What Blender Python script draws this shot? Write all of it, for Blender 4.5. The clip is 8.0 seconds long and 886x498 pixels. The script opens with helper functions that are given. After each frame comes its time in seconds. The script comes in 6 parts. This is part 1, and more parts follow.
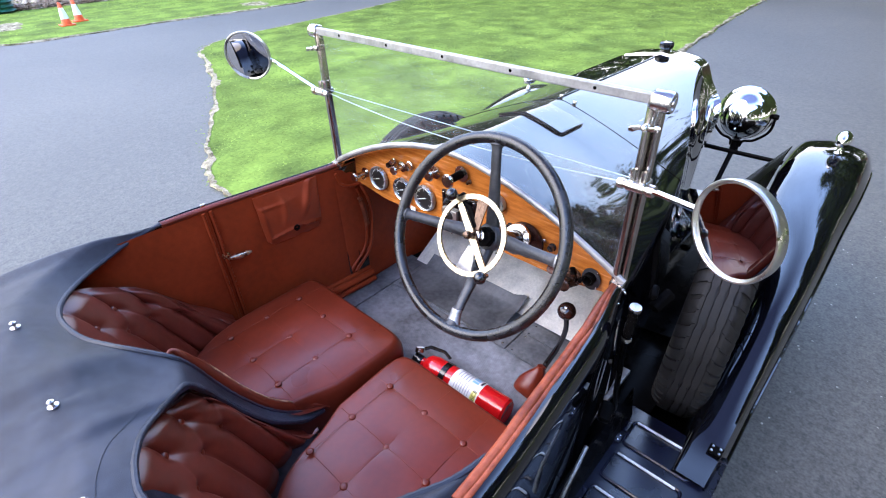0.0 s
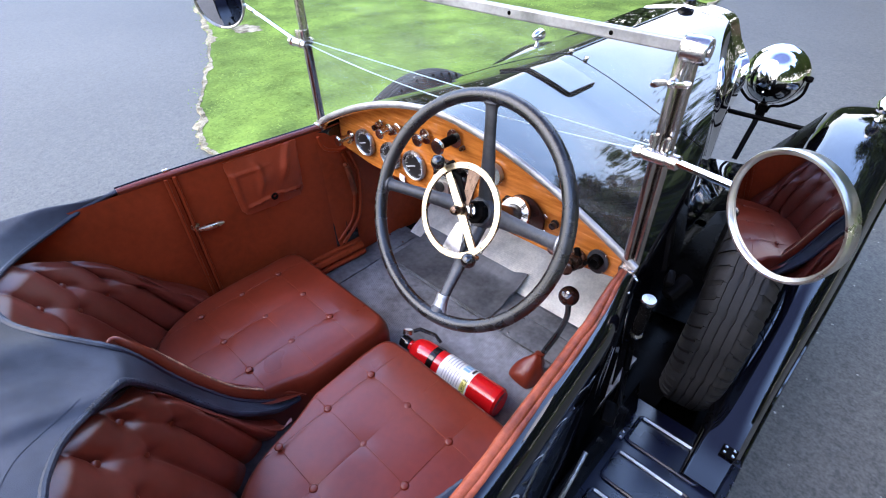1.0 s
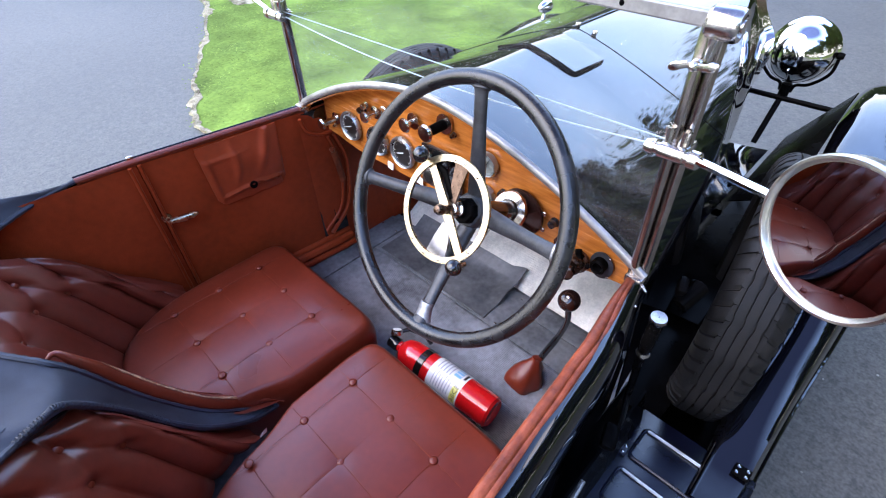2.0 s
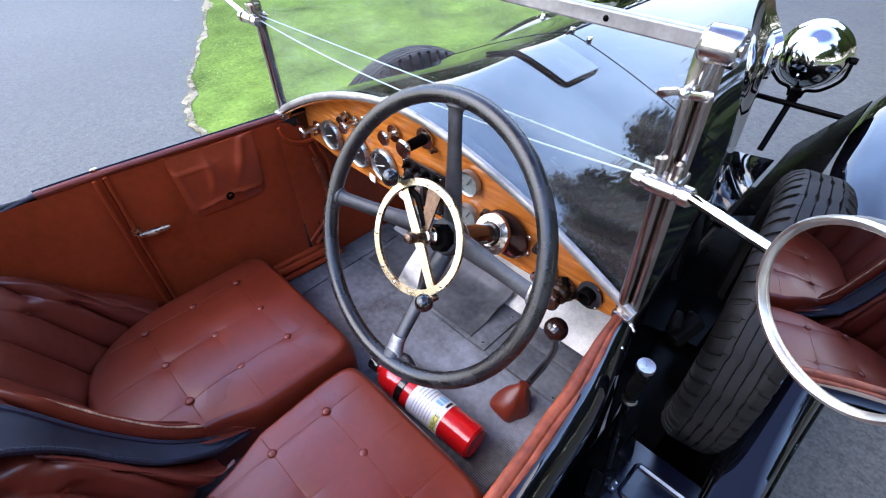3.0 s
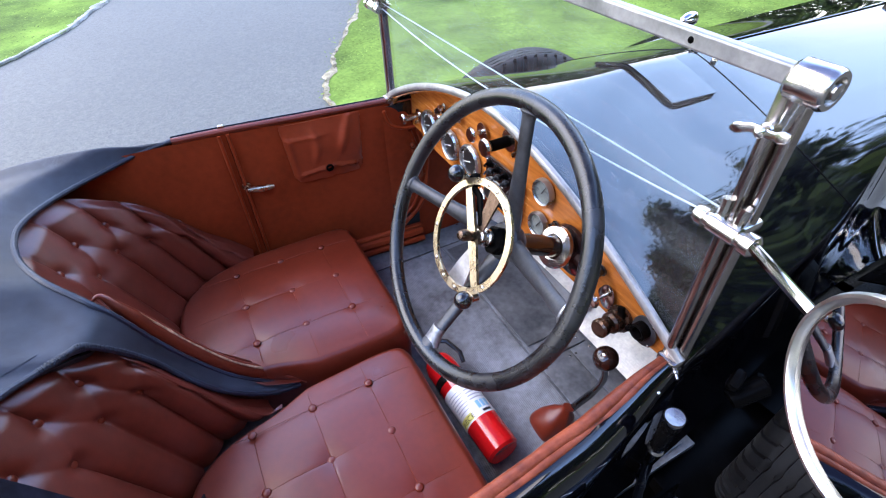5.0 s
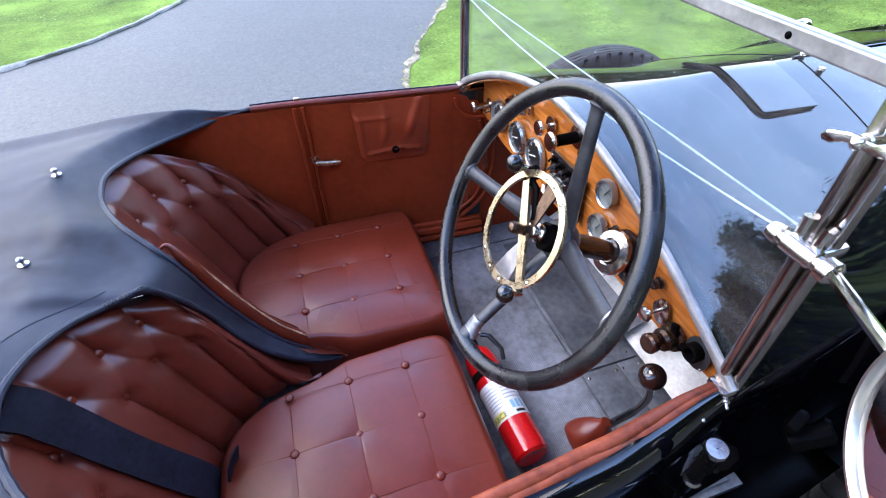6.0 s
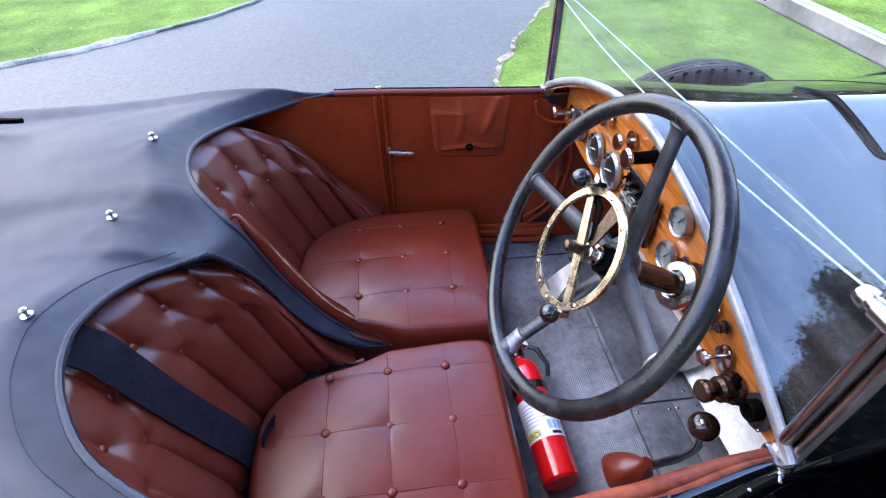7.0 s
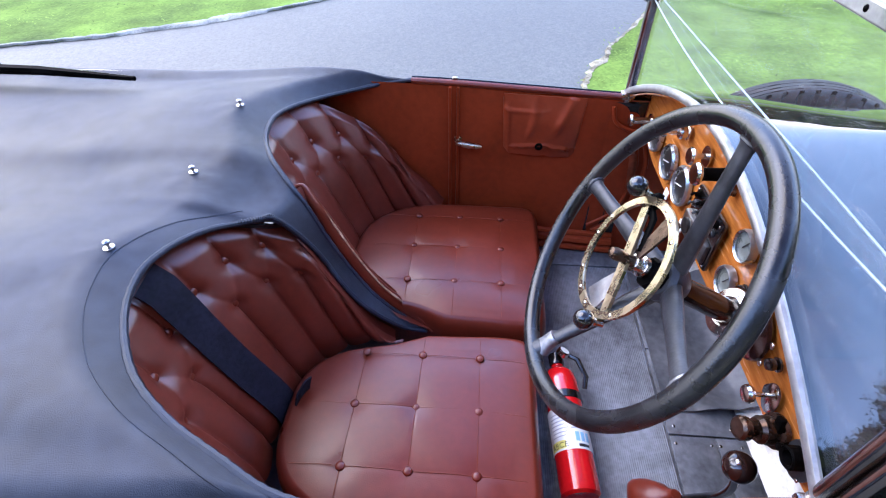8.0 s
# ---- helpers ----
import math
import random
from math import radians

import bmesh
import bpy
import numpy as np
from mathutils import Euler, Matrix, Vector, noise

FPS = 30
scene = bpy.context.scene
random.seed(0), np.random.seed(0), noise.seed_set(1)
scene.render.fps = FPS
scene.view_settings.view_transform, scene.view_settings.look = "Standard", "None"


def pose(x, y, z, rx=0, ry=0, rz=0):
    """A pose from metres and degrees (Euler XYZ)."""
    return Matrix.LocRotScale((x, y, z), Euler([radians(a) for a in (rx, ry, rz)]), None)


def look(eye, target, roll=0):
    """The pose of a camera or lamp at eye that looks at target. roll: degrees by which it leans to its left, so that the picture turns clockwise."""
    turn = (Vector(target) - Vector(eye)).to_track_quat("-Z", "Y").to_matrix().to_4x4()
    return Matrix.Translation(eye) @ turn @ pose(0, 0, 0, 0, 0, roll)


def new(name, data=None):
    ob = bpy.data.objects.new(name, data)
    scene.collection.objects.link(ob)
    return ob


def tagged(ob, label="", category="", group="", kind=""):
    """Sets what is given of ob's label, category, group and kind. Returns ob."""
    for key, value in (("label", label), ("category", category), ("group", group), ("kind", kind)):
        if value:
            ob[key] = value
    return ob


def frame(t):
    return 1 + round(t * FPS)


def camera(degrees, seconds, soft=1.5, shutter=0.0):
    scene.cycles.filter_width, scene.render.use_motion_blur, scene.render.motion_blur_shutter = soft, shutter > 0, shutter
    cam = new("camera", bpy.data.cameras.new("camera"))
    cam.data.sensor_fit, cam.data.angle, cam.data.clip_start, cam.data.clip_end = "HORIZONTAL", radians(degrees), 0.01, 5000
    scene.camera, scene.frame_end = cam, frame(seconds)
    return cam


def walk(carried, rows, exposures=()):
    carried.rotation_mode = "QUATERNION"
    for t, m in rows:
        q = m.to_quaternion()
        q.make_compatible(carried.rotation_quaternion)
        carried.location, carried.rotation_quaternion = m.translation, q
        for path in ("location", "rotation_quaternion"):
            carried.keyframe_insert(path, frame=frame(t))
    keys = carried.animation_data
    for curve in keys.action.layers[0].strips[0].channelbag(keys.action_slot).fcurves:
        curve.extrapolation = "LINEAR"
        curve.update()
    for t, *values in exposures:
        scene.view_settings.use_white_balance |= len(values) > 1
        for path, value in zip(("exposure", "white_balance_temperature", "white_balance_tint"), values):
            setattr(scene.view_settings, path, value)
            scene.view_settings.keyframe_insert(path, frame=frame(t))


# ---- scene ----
import collections

cam = camera(84.8, 8.0, 1.1)
PATH = [
    (0, (0.87, -0.944, 1.709), (-0.271, 0.246, 0.579), -2.2),
    (0.5, (0.836, -0.876, 1.678), (-0.286, 0.279, 0.493), -2.0),
    (1, (0.806, -0.809, 1.637), (-0.301, 0.302, 0.396), -2.0),
    (1.5, (0.778, -0.751, 1.606), (-0.312, 0.321, 0.317), -2.1),
    (3, (0.724, -0.58, 1.6), (-0.367, 0.44, 0.27), -2.4),
    (3.5, (0.73, -0.55, 1.604), (-0.389, 0.437, 0.273), -2.3),
    (4, (0.745, -0.528, 1.608), (-0.455, 0.366, 0.282), -2.4),
    (5.5, (0.79, -0.506, 1.597), (-0.596, 0.054, 0.268), -1.9),
    (6, (0.789, -0.49, 1.585), (-0.635, -0.054, 0.25), -1.7),
    (6.5, (0.781, -0.47, 1.582), (-0.672, -0.168, 0.242), -1.6),
    (7, (0.774, -0.449, 1.584), (-0.7, -0.303, 0.241), -1.4),
    (7.5, (0.774, -0.434, 1.58), (-0.706, -0.435, 0.236), -1.2),
    (8, (0.791, -0.408, 1.576), (-0.683, -0.54, 0.23), -0.7),
]
walk(cam, [(t, look(eye, target, roll)) for t, eye, target, roll in PATH], [(0, 0.50, 6560, 13), (1.5, 0.42, 6500, 13), (4, 0.39, 6450, 12), (5.5, 0.42, 6350, 12), (6.5, 0.44, 6200, 12.5), (8, 0.49, 6080, 16)])

# ---- light ----
SUN_ELEV, SUN_TURN = radians(46), radians(212)
world = bpy.data.worlds.new("sky")
scene.world = world
world.use_nodes = True
wt = world.node_tree
wt.nodes.clear()
w_out, w_bg = wt.nodes.new("ShaderNodeOutputWorld"), wt.nodes.new("ShaderNodeBackground")
w_sky = wt.nodes.new("ShaderNodeTexSky")
w_sky.sky_type, w_sky.sun_disc = "NISHITA", False
w_sky.sun_elevation, w_sky.sun_rotation = SUN_ELEV, SUN_TURN
w_tc, w_map = wt.nodes.new("ShaderNodeTexCoord"), wt.nodes.new("ShaderNodeMapping")
w_map.inputs["Scale"].default_value = (1.0, 1.0, 2.6)
w_noise, w_ramp = wt.nodes.new("ShaderNodeTexNoise"), wt.nodes.new("ShaderNodeValToRGB")
w_noise.inputs["Scale"].default_value, w_noise.inputs["Detail"].default_value = 2.2, 8
w_noise.inputs["Roughness"].default_value = 0.6
w_ramp.color_ramp.elements[0].position, w_ramp.color_ramp.elements[1].position = 0.15, 0.75
w_ramp.color_ramp.elements[0].color = (0.55, 0.55, 0.55, 1)
w_mix = wt.nodes.new("ShaderNodeMix")
w_mix.data_type = "RGBA"
w_tone = wt.nodes.new("ShaderNodeValToRGB")
w_tone.color_ramp.elements[0].position, w_tone.color_ramp.elements[1].position = 0.22, 0.93
w_tone.color_ramp.elements[0].color, w_tone.color_ramp.elements[1].color = (0.98, 0.96, 0.92, 1), (0.05, 0.07, 0.17, 1)
w_tone.color_ramp.elements.new(0.46).color = (0.54, 0.76, 1.20, 1)
w_tone.color_ramp.elements.new(0.71).color = (0.40, 0.64, 1.20, 1)
w_gain = wt.nodes.new("ShaderNodeVectorMath")
w_gain.operation = "SCALE"
w_gain.inputs["Scale"].default_value = 50.0
wt.links.new(w_tc.outputs["Generated"], w_map.inputs["Vector"])
wt.links.new(w_map.outputs["Vector"], w_noise.inputs["Vector"])
wt.links.new(w_noise.outputs["Fac"], w_ramp.inputs["Fac"])
w_sep, w_low, w_mul = wt.nodes.new("ShaderNodeSeparateXYZ"), wt.nodes.new("ShaderNodeMapRange"), wt.nodes.new("ShaderNodeMath")
w_low.interpolation_type = "SMOOTHSTEP"
w_low.inputs["From Min"].default_value, w_low.inputs["From Max"].default_value = 1.0, 0.75
w_low.inputs["To Min"].default_value, w_low.inputs["To Max"].default_value = 0.94, 0.95
w_mul.operation = "MULTIPLY"
wt.links.new(w_sep.outputs["Z"], w_tone.inputs["Fac"])
wt.links.new(w_tone.outputs["Color"], w_gain.inputs[0])
wt.links.new(w_gain.outputs["Vector"], w_mix.inputs[7])
wt.links.new(w_tc.outputs["Generated"], w_sep.inputs["Vector"])
wt.links.new(w_sep.outputs["Z"], w_low.inputs["Value"])
wt.links.new(w_ramp.outputs["Color"], w_mul.inputs[0])
wt.links.new(w_low.outputs["Result"], w_mul.inputs[1])
wt.links.new(w_mul.outputs[0], w_mix.inputs[0])
w_blue = wt.nodes.new("ShaderNodeMix")
w_blue.data_type, w_blue.blend_type = "RGBA", "MULTIPLY"
w_blue.inputs[0].default_value = 1.0
w_blue.inputs[7].default_value = (0.74, 0.92, 1.40, 1)
wt.links.new(w_sky.outputs["Color"], w_blue.inputs[6])
wt.links.new(w_blue.outputs[2], w_mix.inputs[6])
wt.links.new(w_mix.outputs[2], w_bg.inputs["Color"])
w_bg.inputs["Strength"].default_value = 0.11
wt.links.new(w_bg.outputs["Background"], w_out.inputs["Surface"])
sun = new("sun", bpy.data.lights.new("sun", "SUN"))
sun.data.energy, sun.data.angle, sun.data.color = 3.3, radians(50), (1.0, 0.86, 0.69)
s_dir = Vector((math.sin(SUN_TURN) * math.cos(SUN_ELEV), math.cos(SUN_TURN) * math.cos(SUN_ELEV), math.sin(SUN_ELEV)))
sun.matrix_world = look(s_dir * 20, (0, 0, 0))


# ---- materials ----
def material(name, base, rough=0.5, metal=0.0, coat=0.0, var=0.15, scale=8.0, fine=120.0, bump=0.0, bump_scale=200.0,
             tint=None, rough_var=0.1, spec=0.5, stretch=(1, 1, 1), sheen=0.0, upright=False, patch=0.0, patch_scale=0.4, blades=0.0):
    """A surface with colour and gloss that vary at two scales and a fine relief."""
    m = bpy.data.materials.new(name)
    m.use_nodes = True
    t = m.node_tree
    b = t.nodes["Principled BSDF"]
    b.inputs["Metallic"].default_value = metal
    b.inputs["Coat Weight"].default_value = coat
    b.inputs["Coat Roughness"].default_value = 0.03
    b.inputs["Specular IOR Level"].default_value = spec
    b.inputs["Sheen Weight"].default_value = sheen
    tc, mp = t.nodes.new("ShaderNodeTexCoord"), t.nodes.new("ShaderNodeMapping")
    mp.inputs["Scale"].default_value = stretch
    t.links.new(tc.outputs["Object"], mp.inputs["Vector"])
    big, small = t.nodes.new("ShaderNodeTexNoise"), t.nodes.new("ShaderNodeTexNoise")
    big.inputs["Scale"].default_value, big.inputs["Detail"].default_value = scale, 6
    small.inputs["Scale"].default_value, small.inputs["Detail"].default_value = fine, 4
    for n in (big, small):
        t.links.new(mp.outputs["Vector"], n.inputs["Vector"])
    add = t.nodes.new("ShaderNodeMath")
    add.operation = "MULTIPLY_ADD"
    add.inputs[1].default_value = 0.45
    t.links.new(small.outputs["Fac"], add.inputs[0])
    t.links.new(big.outputs["Fac"], add.inputs[2])
    ramp = t.nodes.new("ShaderNodeValToRGB")
    lo = [max(0.0, c * (1 - 2.2 * var)) for c in base]
    hi = [min(1.0, c * (1 + 2.2 * var)) for c in (tint or base)]
    ramp.color_ramp.elements[0].position, ramp.color_ramp.elements[1].position = 0.5, 0.95
    ramp.color_ramp.elements[0].color, ramp.color_ramp.elements[1].color = (*lo, 1), (*hi, 1)
    t.links.new(add.outputs[0], ramp.inputs["Fac"])
    col = ramp.outputs["Color"]
    if patch:
        pn, ph, pr = t.nodes.new("ShaderNodeTexNoise"), t.nodes.new("ShaderNodeHueSaturation"), t.nodes.new("ShaderNodeMapRange")
        pn.inputs["Scale"].default_value, pn.inputs["Detail"].default_value = patch_scale, 7
        pr.inputs["From Min"].default_value, pr.inputs["From Max"].default_value = 0.3, 0.7
        pr.inputs["To Min"].default_value, pr.inputs["To Max"].default_value = 1 - patch, 1 + patch
        t.links.new(mp.outputs["Vector"], pn.inputs["Vector"])
        t.links.new(pn.outputs["Fac"], pr.inputs["Value"])
        t.links.new(pr.outputs["Result"], ph.inputs["Value"])
        t.links.new(col, ph.inputs["Color"])
        col = ph.outputs["Color"]
    if blades:
        geo, bh, br = t.nodes.new("ShaderNodeNewGeometry"), t.nodes.new("ShaderNodeHueSaturation"), t.nodes.new("ShaderNodeMapRange")
        br.inputs["To Min"].default_value, br.inputs["To Max"].default_value = 1 - blades, 1 + blades
        t.links.new(geo.outputs["Random Per Island"], br.inputs["Value"])
        t.links.new(br.outputs["Result"], bh.inputs["Value"])
        t.links.new(col, bh.inputs["Color"])
        col = bh.outputs["Color"]
    t.links.new(col, b.inputs["Base Color"])
    rr = t.nodes.new("ShaderNodeMapRange")
    rr.inputs["From Min"].default_value, rr.inputs["From Max"].default_value = 0.3, 0.7
    rr.inputs["To Min"].default_value, rr.inputs["To Max"].default_value = max(0.0, rough - rough_var), min(1.0, rough + rough_var)
    t.links.new(big.outputs["Fac"], rr.inputs["Value"])
    t.links.new(rr.outputs["Result"], b.inputs["Roughness"])
    if bump:
        tex = t.nodes.new("ShaderNodeTexNoise")
        tex.inputs["Scale"].default_value, tex.inputs["Detail"].default_value = bump_scale, 3
        t.links.new(mp.outputs["Vector"], tex.inputs["Vector"])
        if upright:
            up_n = t.nodes.new("ShaderNodeCombineXYZ")
            up_n.inputs["Z"].default_value = 1.0
            t.links.new(up_n.outputs["Vector"], b.inputs["Normal"])
            return m
        bp = t.nodes.new("ShaderNodeBump")
        bp.inputs["Strength"].default_value, bp.inputs["Distance"].default_value = bump, 0.002
        t.links.new(tex.outputs["Fac"], bp.inputs["Height"])
        t.links.new(bp.outputs["Normal"], b.inputs["Normal"])
    return m


def glass_material(name, tint=(0.95, 0.98, 0.97)):
    """A thin clear pane: clear straight through, with gloss by angle."""
    m = bpy.data.materials.new(name)
    m.use_nodes = True
    t = m.node_tree
    t.nodes.clear()
    out, mix = t.nodes.new("ShaderNodeOutputMaterial"), t.nodes.new("ShaderNodeMixShader")
    tr, gl, fr = t.nodes.new("ShaderNodeBsdfTransparent"), t.nodes.new("ShaderNodeBsdfGlossy"), t.nodes.new("ShaderNodeLayerWeight")
    pw, ma = t.nodes.new("ShaderNodeMath"), t.nodes.new("ShaderNodeMath")
    pw.operation, ma.operation = "POWER", "MULTIPLY_ADD"
    pw.inputs[1].default_value, ma.inputs[1].default_value, ma.inputs[2].default_value = 4.5, 0.9, 0.05
    tr.inputs["Color"].default_value = (*tint, 1)
    gl.inputs["Roughness"].default_value = 0.01
    fr.inputs["Blend"].default_value = 0.5
    t.links.new(fr.outputs["Facing"], pw.inputs[0])
    t.links.new(pw.outputs[0], ma.inputs[0])
    t.links.new(ma.outputs[0], mix.inputs["Fac"])
    t.links.new(tr.outputs["BSDF"], mix.inputs[1])
    t.links.new(gl.outputs["BSDF"], mix.inputs[2])
    # streaky dirt film, which also paints in the pale haze of reflections
    dust_haze, dn, dm, dr = t.nodes.new("ShaderNodeBsdfDiffuse"), t.nodes.new("ShaderNodeTexNoise"), t.nodes.new("ShaderNodeMapping"), t.nodes.new("ShaderNodeMapRange")
    dtc, film = t.nodes.new("ShaderNodeTexCoord"), t.nodes.new("ShaderNodeMixShader")
    dm.inputs["Scale"].default_value, dm.inputs["Rotation"].default_value = (1.0, 1.0, 5.0), (0, radians(38), 0)
    dn.inputs["Scale"].default_value, dn.inputs["Detail"].default_value, dn.inputs["Distortion"].default_value = 5.0, 7, 1.2
    dr.inputs["From Min"].default_value, dr.inputs["From Max"].default_value = 0.45, 0.75
    dr.inputs["To Min"].default_value, dr.inputs["To Max"].default_value = 0.012, 0.065
    dust_haze.inputs["Color"].default_value = (0.75, 0.76, 0.78, 1)
    t.links.new(dtc.outputs["Object"], dm.inputs["Vector"])
    t.links.new(dm.outputs["Vector"], dn.inputs["Vector"])
    t.links.new(dn.outputs["Fac"], dr.inputs["Value"])
    t.links.new(dr.outputs["Result"], film.inputs["Fac"])
    t.links.new(mix.outputs["Shader"], film.inputs[1])
    t.links.new(dust_haze.outputs["BSDF"], film.inputs[2])
    t.links.new(film.outputs["Shader"], out.inputs["Surface"])
    return m


PAINT = material("black_paint", (0.002, 0.002, 0.0035), 0.03, coat=0.4, var=0.2, rough_var=0.02, spec=0.5)
NAVY = material("navy_black_enamel", (0.004, 0.005, 0.014), 0.27, coat=0.0, var=0.25, rough_var=0.06)
CHASSIS = material("chassis_black", (0.0025, 0.0022, 0.0022), 0.26, var=0.3, spec=0.015)
LEATHER = material("brown_leather", (0.137, 0.0195, 0.0078), 0.33, spec=0.45, var=0.10, scale=5, fine=60, bump=0.10, bump_scale=420, rough_var=0.07)
# the leather again, darkened: the shade on the seat backs is put into its colour
LEATHER_B = material("shaded_back_leather", (0.118, 0.0172, 0.0076), 0.37, spec=0.62, var=0.14, scale=5, fine=60, bump=0.08, bump_scale=420, rough_var=0.07)
LEATHER_W = material("worn_leather", (0.118, 0.0198, 0.0072), 0.38, spec=0.25, var=0.12, scale=14, fine=80, bump=0.35, bump_scale=300, tint=(0.23, 0.05, 0.02))
LEATHER_P = material("pocket_leather", (0.255, 0.036, 0.0108), 0.36, spec=0.36, var=0.08, scale=7, fine=60, bump=0.15, bump_scale=350)
SCUFF = material("scuffed_leather", (0.27, 0.115, 0.055), 0.6, spec=0.2, var=0.3, scale=60, fine=200, bump=0.4, bump_scale=300, tint=(0.42, 0.25, 0.15))
LEATHER_D = material("side_leather", (0.255, 0.0345, 0.0095), 0.42, spec=0.16, var=0.11, scale=4, fine=50, bump=0.3, bump_scale=350)
NICKEL = material("nickel", (0.56, 0.53, 0.49), 0.20, metal=1.0, var=0.06, scale=20, rough_var=0.06)
# nickel with the brown reflection of the cockpit put into its colour
POSTMETAL = material("nickel_brown_reflection", (0.37, 0.325, 0.295), 0.20, metal=1.0, var=0.12, scale=22, rough_var=0.08)
DULLSTEEL = material("dull_steel", (0.25, 0.25, 0.26), 0.42, metal=0.8, var=0.2, scale=30, rough_var=0.1, bump=0.2, bump_scale=200)
CHROME = material("chrome", (0.80, 0.79, 0.77), 0.07, metal=1.0, var=0.02, rough_var=0.02)
MIRROR = material("mirror_silver", (0.53, 0.53, 0.56), 0.012, metal=1.0, var=0.01, rough_var=0.008)
ALU = material("aluminium", (0.34, 0.33, 0.33), 0.42, metal=0.7, var=0.12, scale=25, rough_var=0.12, bump=0.1)
TOEPLATE = material("toe_plate_alloy", (0.74, 0.71, 0.65), 0.42, metal=0.5, var=0.1, scale=18, rough_var=0.12, bump=0.1)
BRASS = material("brass", (0.50, 0.41, 0.28), 0.28, metal=1.0, var=0.1, scale=40, rough_var=0.1)
BRONZE = material("bronze", (0.10, 0.065, 0.047), 0.28, metal=0.9, var=0.2, scale=40)
WOOD = material("varnished_walnut", (0.40, 0.112, 0.017), 0.2, coat=0.5, var=0.11, scale=9, fine=60, tint=(0.47, 0.16, 0.030), stretch=(1.0, 4, 12.0))
RUBBER = material("tyre_rubber", (0.012, 0.0105, 0.010), 0.6, spec=0.22, var=0.3, scale=12, bump=0.3, bump_scale=90)
RIM = material("wheel_rim_cover", (0.012, 0.012, 0.0135), 0.27, var=0.3, scale=25, bump=0.1, bump_scale=500, rough_var=0.08)
EBONY = material("ebonite", (0.008, 0.008, 0.009), 0.12, coat=0.4, var=0.2)
GUNMETAL = material("gunmetal_spoke", (0.034, 0.035, 0.040), 0.40, metal=0.35, var=0.22, scale=26, rough_var=0.1, bump=0.2, bump_scale=250)
NICKEL_S = material("satin_nickel", (0.60, 0.58, 0.54), 0.34, metal=1.0, var=0.06, scale=25, rough_var=0.08)
CANVAS = material("navy_canvas", (0.017, 0.019, 0.028), 0.52, var=0.25, scale=3.0, fine=25, bump=0.4, bump_scale=700, tint=(0.026, 0.028, 0.037), spec=0.30)
CANVAS_E = material("navy_binding", (0.012, 0.015, 0.026), 0.5, spec=0.45, var=0.25, scale=12, bump=0.4, bump_scale=500)
WEBBING = material("seat_belt_webbing", (0.0115, 0.0098, 0.0155), 0.8, spec=0.15, var=0.25, scale=30, bump=0.5, bump_scale=900)
FLOORMAT = material("ribbed_rubber_mat", (0.10, 0.107, 0.125), 0.5, var=0.3, scale=6, fine=60, bump=0.2, bump_scale=200, tint=(0.14, 0.145, 0.162))
FLOORPLATE = material("floor_plate", (0.125, 0.132, 0.147), 0.42, metal=0.25, var=0.22, scale=5, fine=60, tint=(0.165, 0.17, 0.185), bump=0.2)
SHEET = material("dark_floor_sheet", (0.085, 0.090, 0.100), 0.38, metal=0.15, var=0.22, scale=6, fine=50, tint=(0.11, 0.112, 0.12), bump=0.15, bump_scale=160)
RED = material("red_enamel", (0.55, 0.008, 0.010), 0.16, coat=0.6, var=0.08)
WHITE = material("white_label", (0.78, 0.78, 0.76), 0.35, var=0.05)
YELLOW = material("yellow_label", (0.70, 0.66, 0.16), 0.4, var=0.05)
SKYBLUE = material("blue_print", (0.25, 0.50, 0.70), 0.4, var=0.05)
INK = material("black_ink", (0.01, 0.01, 0.012), 0.5, var=0.1)
GREYINK = material("grey_print", (0.42, 0.42, 0.46), 0.5, var=0.1)
BAKELITE = material("dark_brown_bakelite", (0.022, 0.010, 0.008), 0.16, coat=0.4, var=0.2)
DIAL = material("black_dial", (0.010, 0.010, 0.010), 0.35, var=0.1)
DIALMARK = material("dial_marks", (0.70, 0.70, 0.66), 0.5, var=0.05)
GLASS = glass_material("clear_glass")
EDGE = material("glass_edge", (0.36, 0.41, 0.42), 0.12, var=0.05, spec=0.8)


# ---- builders ----
def to_mesh(name, bm, mat, smooth=True, angle=35):
    me = bpy.data.meshes.new(name)
    bmesh.ops.recalc_face_normals(bm, faces=bm.faces[:])
    bm.to_mesh(me)
    bm.free()
    me.materials.append(mat)
    if smooth:
        me.polygons.foreach_set("use_smooth", [True] * len(me.polygons))
        me.set_sharp_from_angle(angle=radians(angle))
    return me


def part(name, bm, mat, parent, label="", m=None, smooth=True, angle=35):
    ob = new(name, to_mesh(name, bm, mat, smooth, angle))
    ob.parent = parent
    if m is not None:
        ob.matrix_basis = m
    if label:
        ob["label"] = label
    return ob


def again(name, src, parent, m, label=""):
    """One more piece on the mesh of src."""
    ob = new(name, src.data)
    ob.parent, ob.matrix_basis = parent, m
    if label:
        ob["label"] = label
    return ob


def thing(name, label, category, at=(0, 0, 0), group="", kind=""):
    e = new(name)
    e.location = at
    return tagged(e, label, category, group, kind)


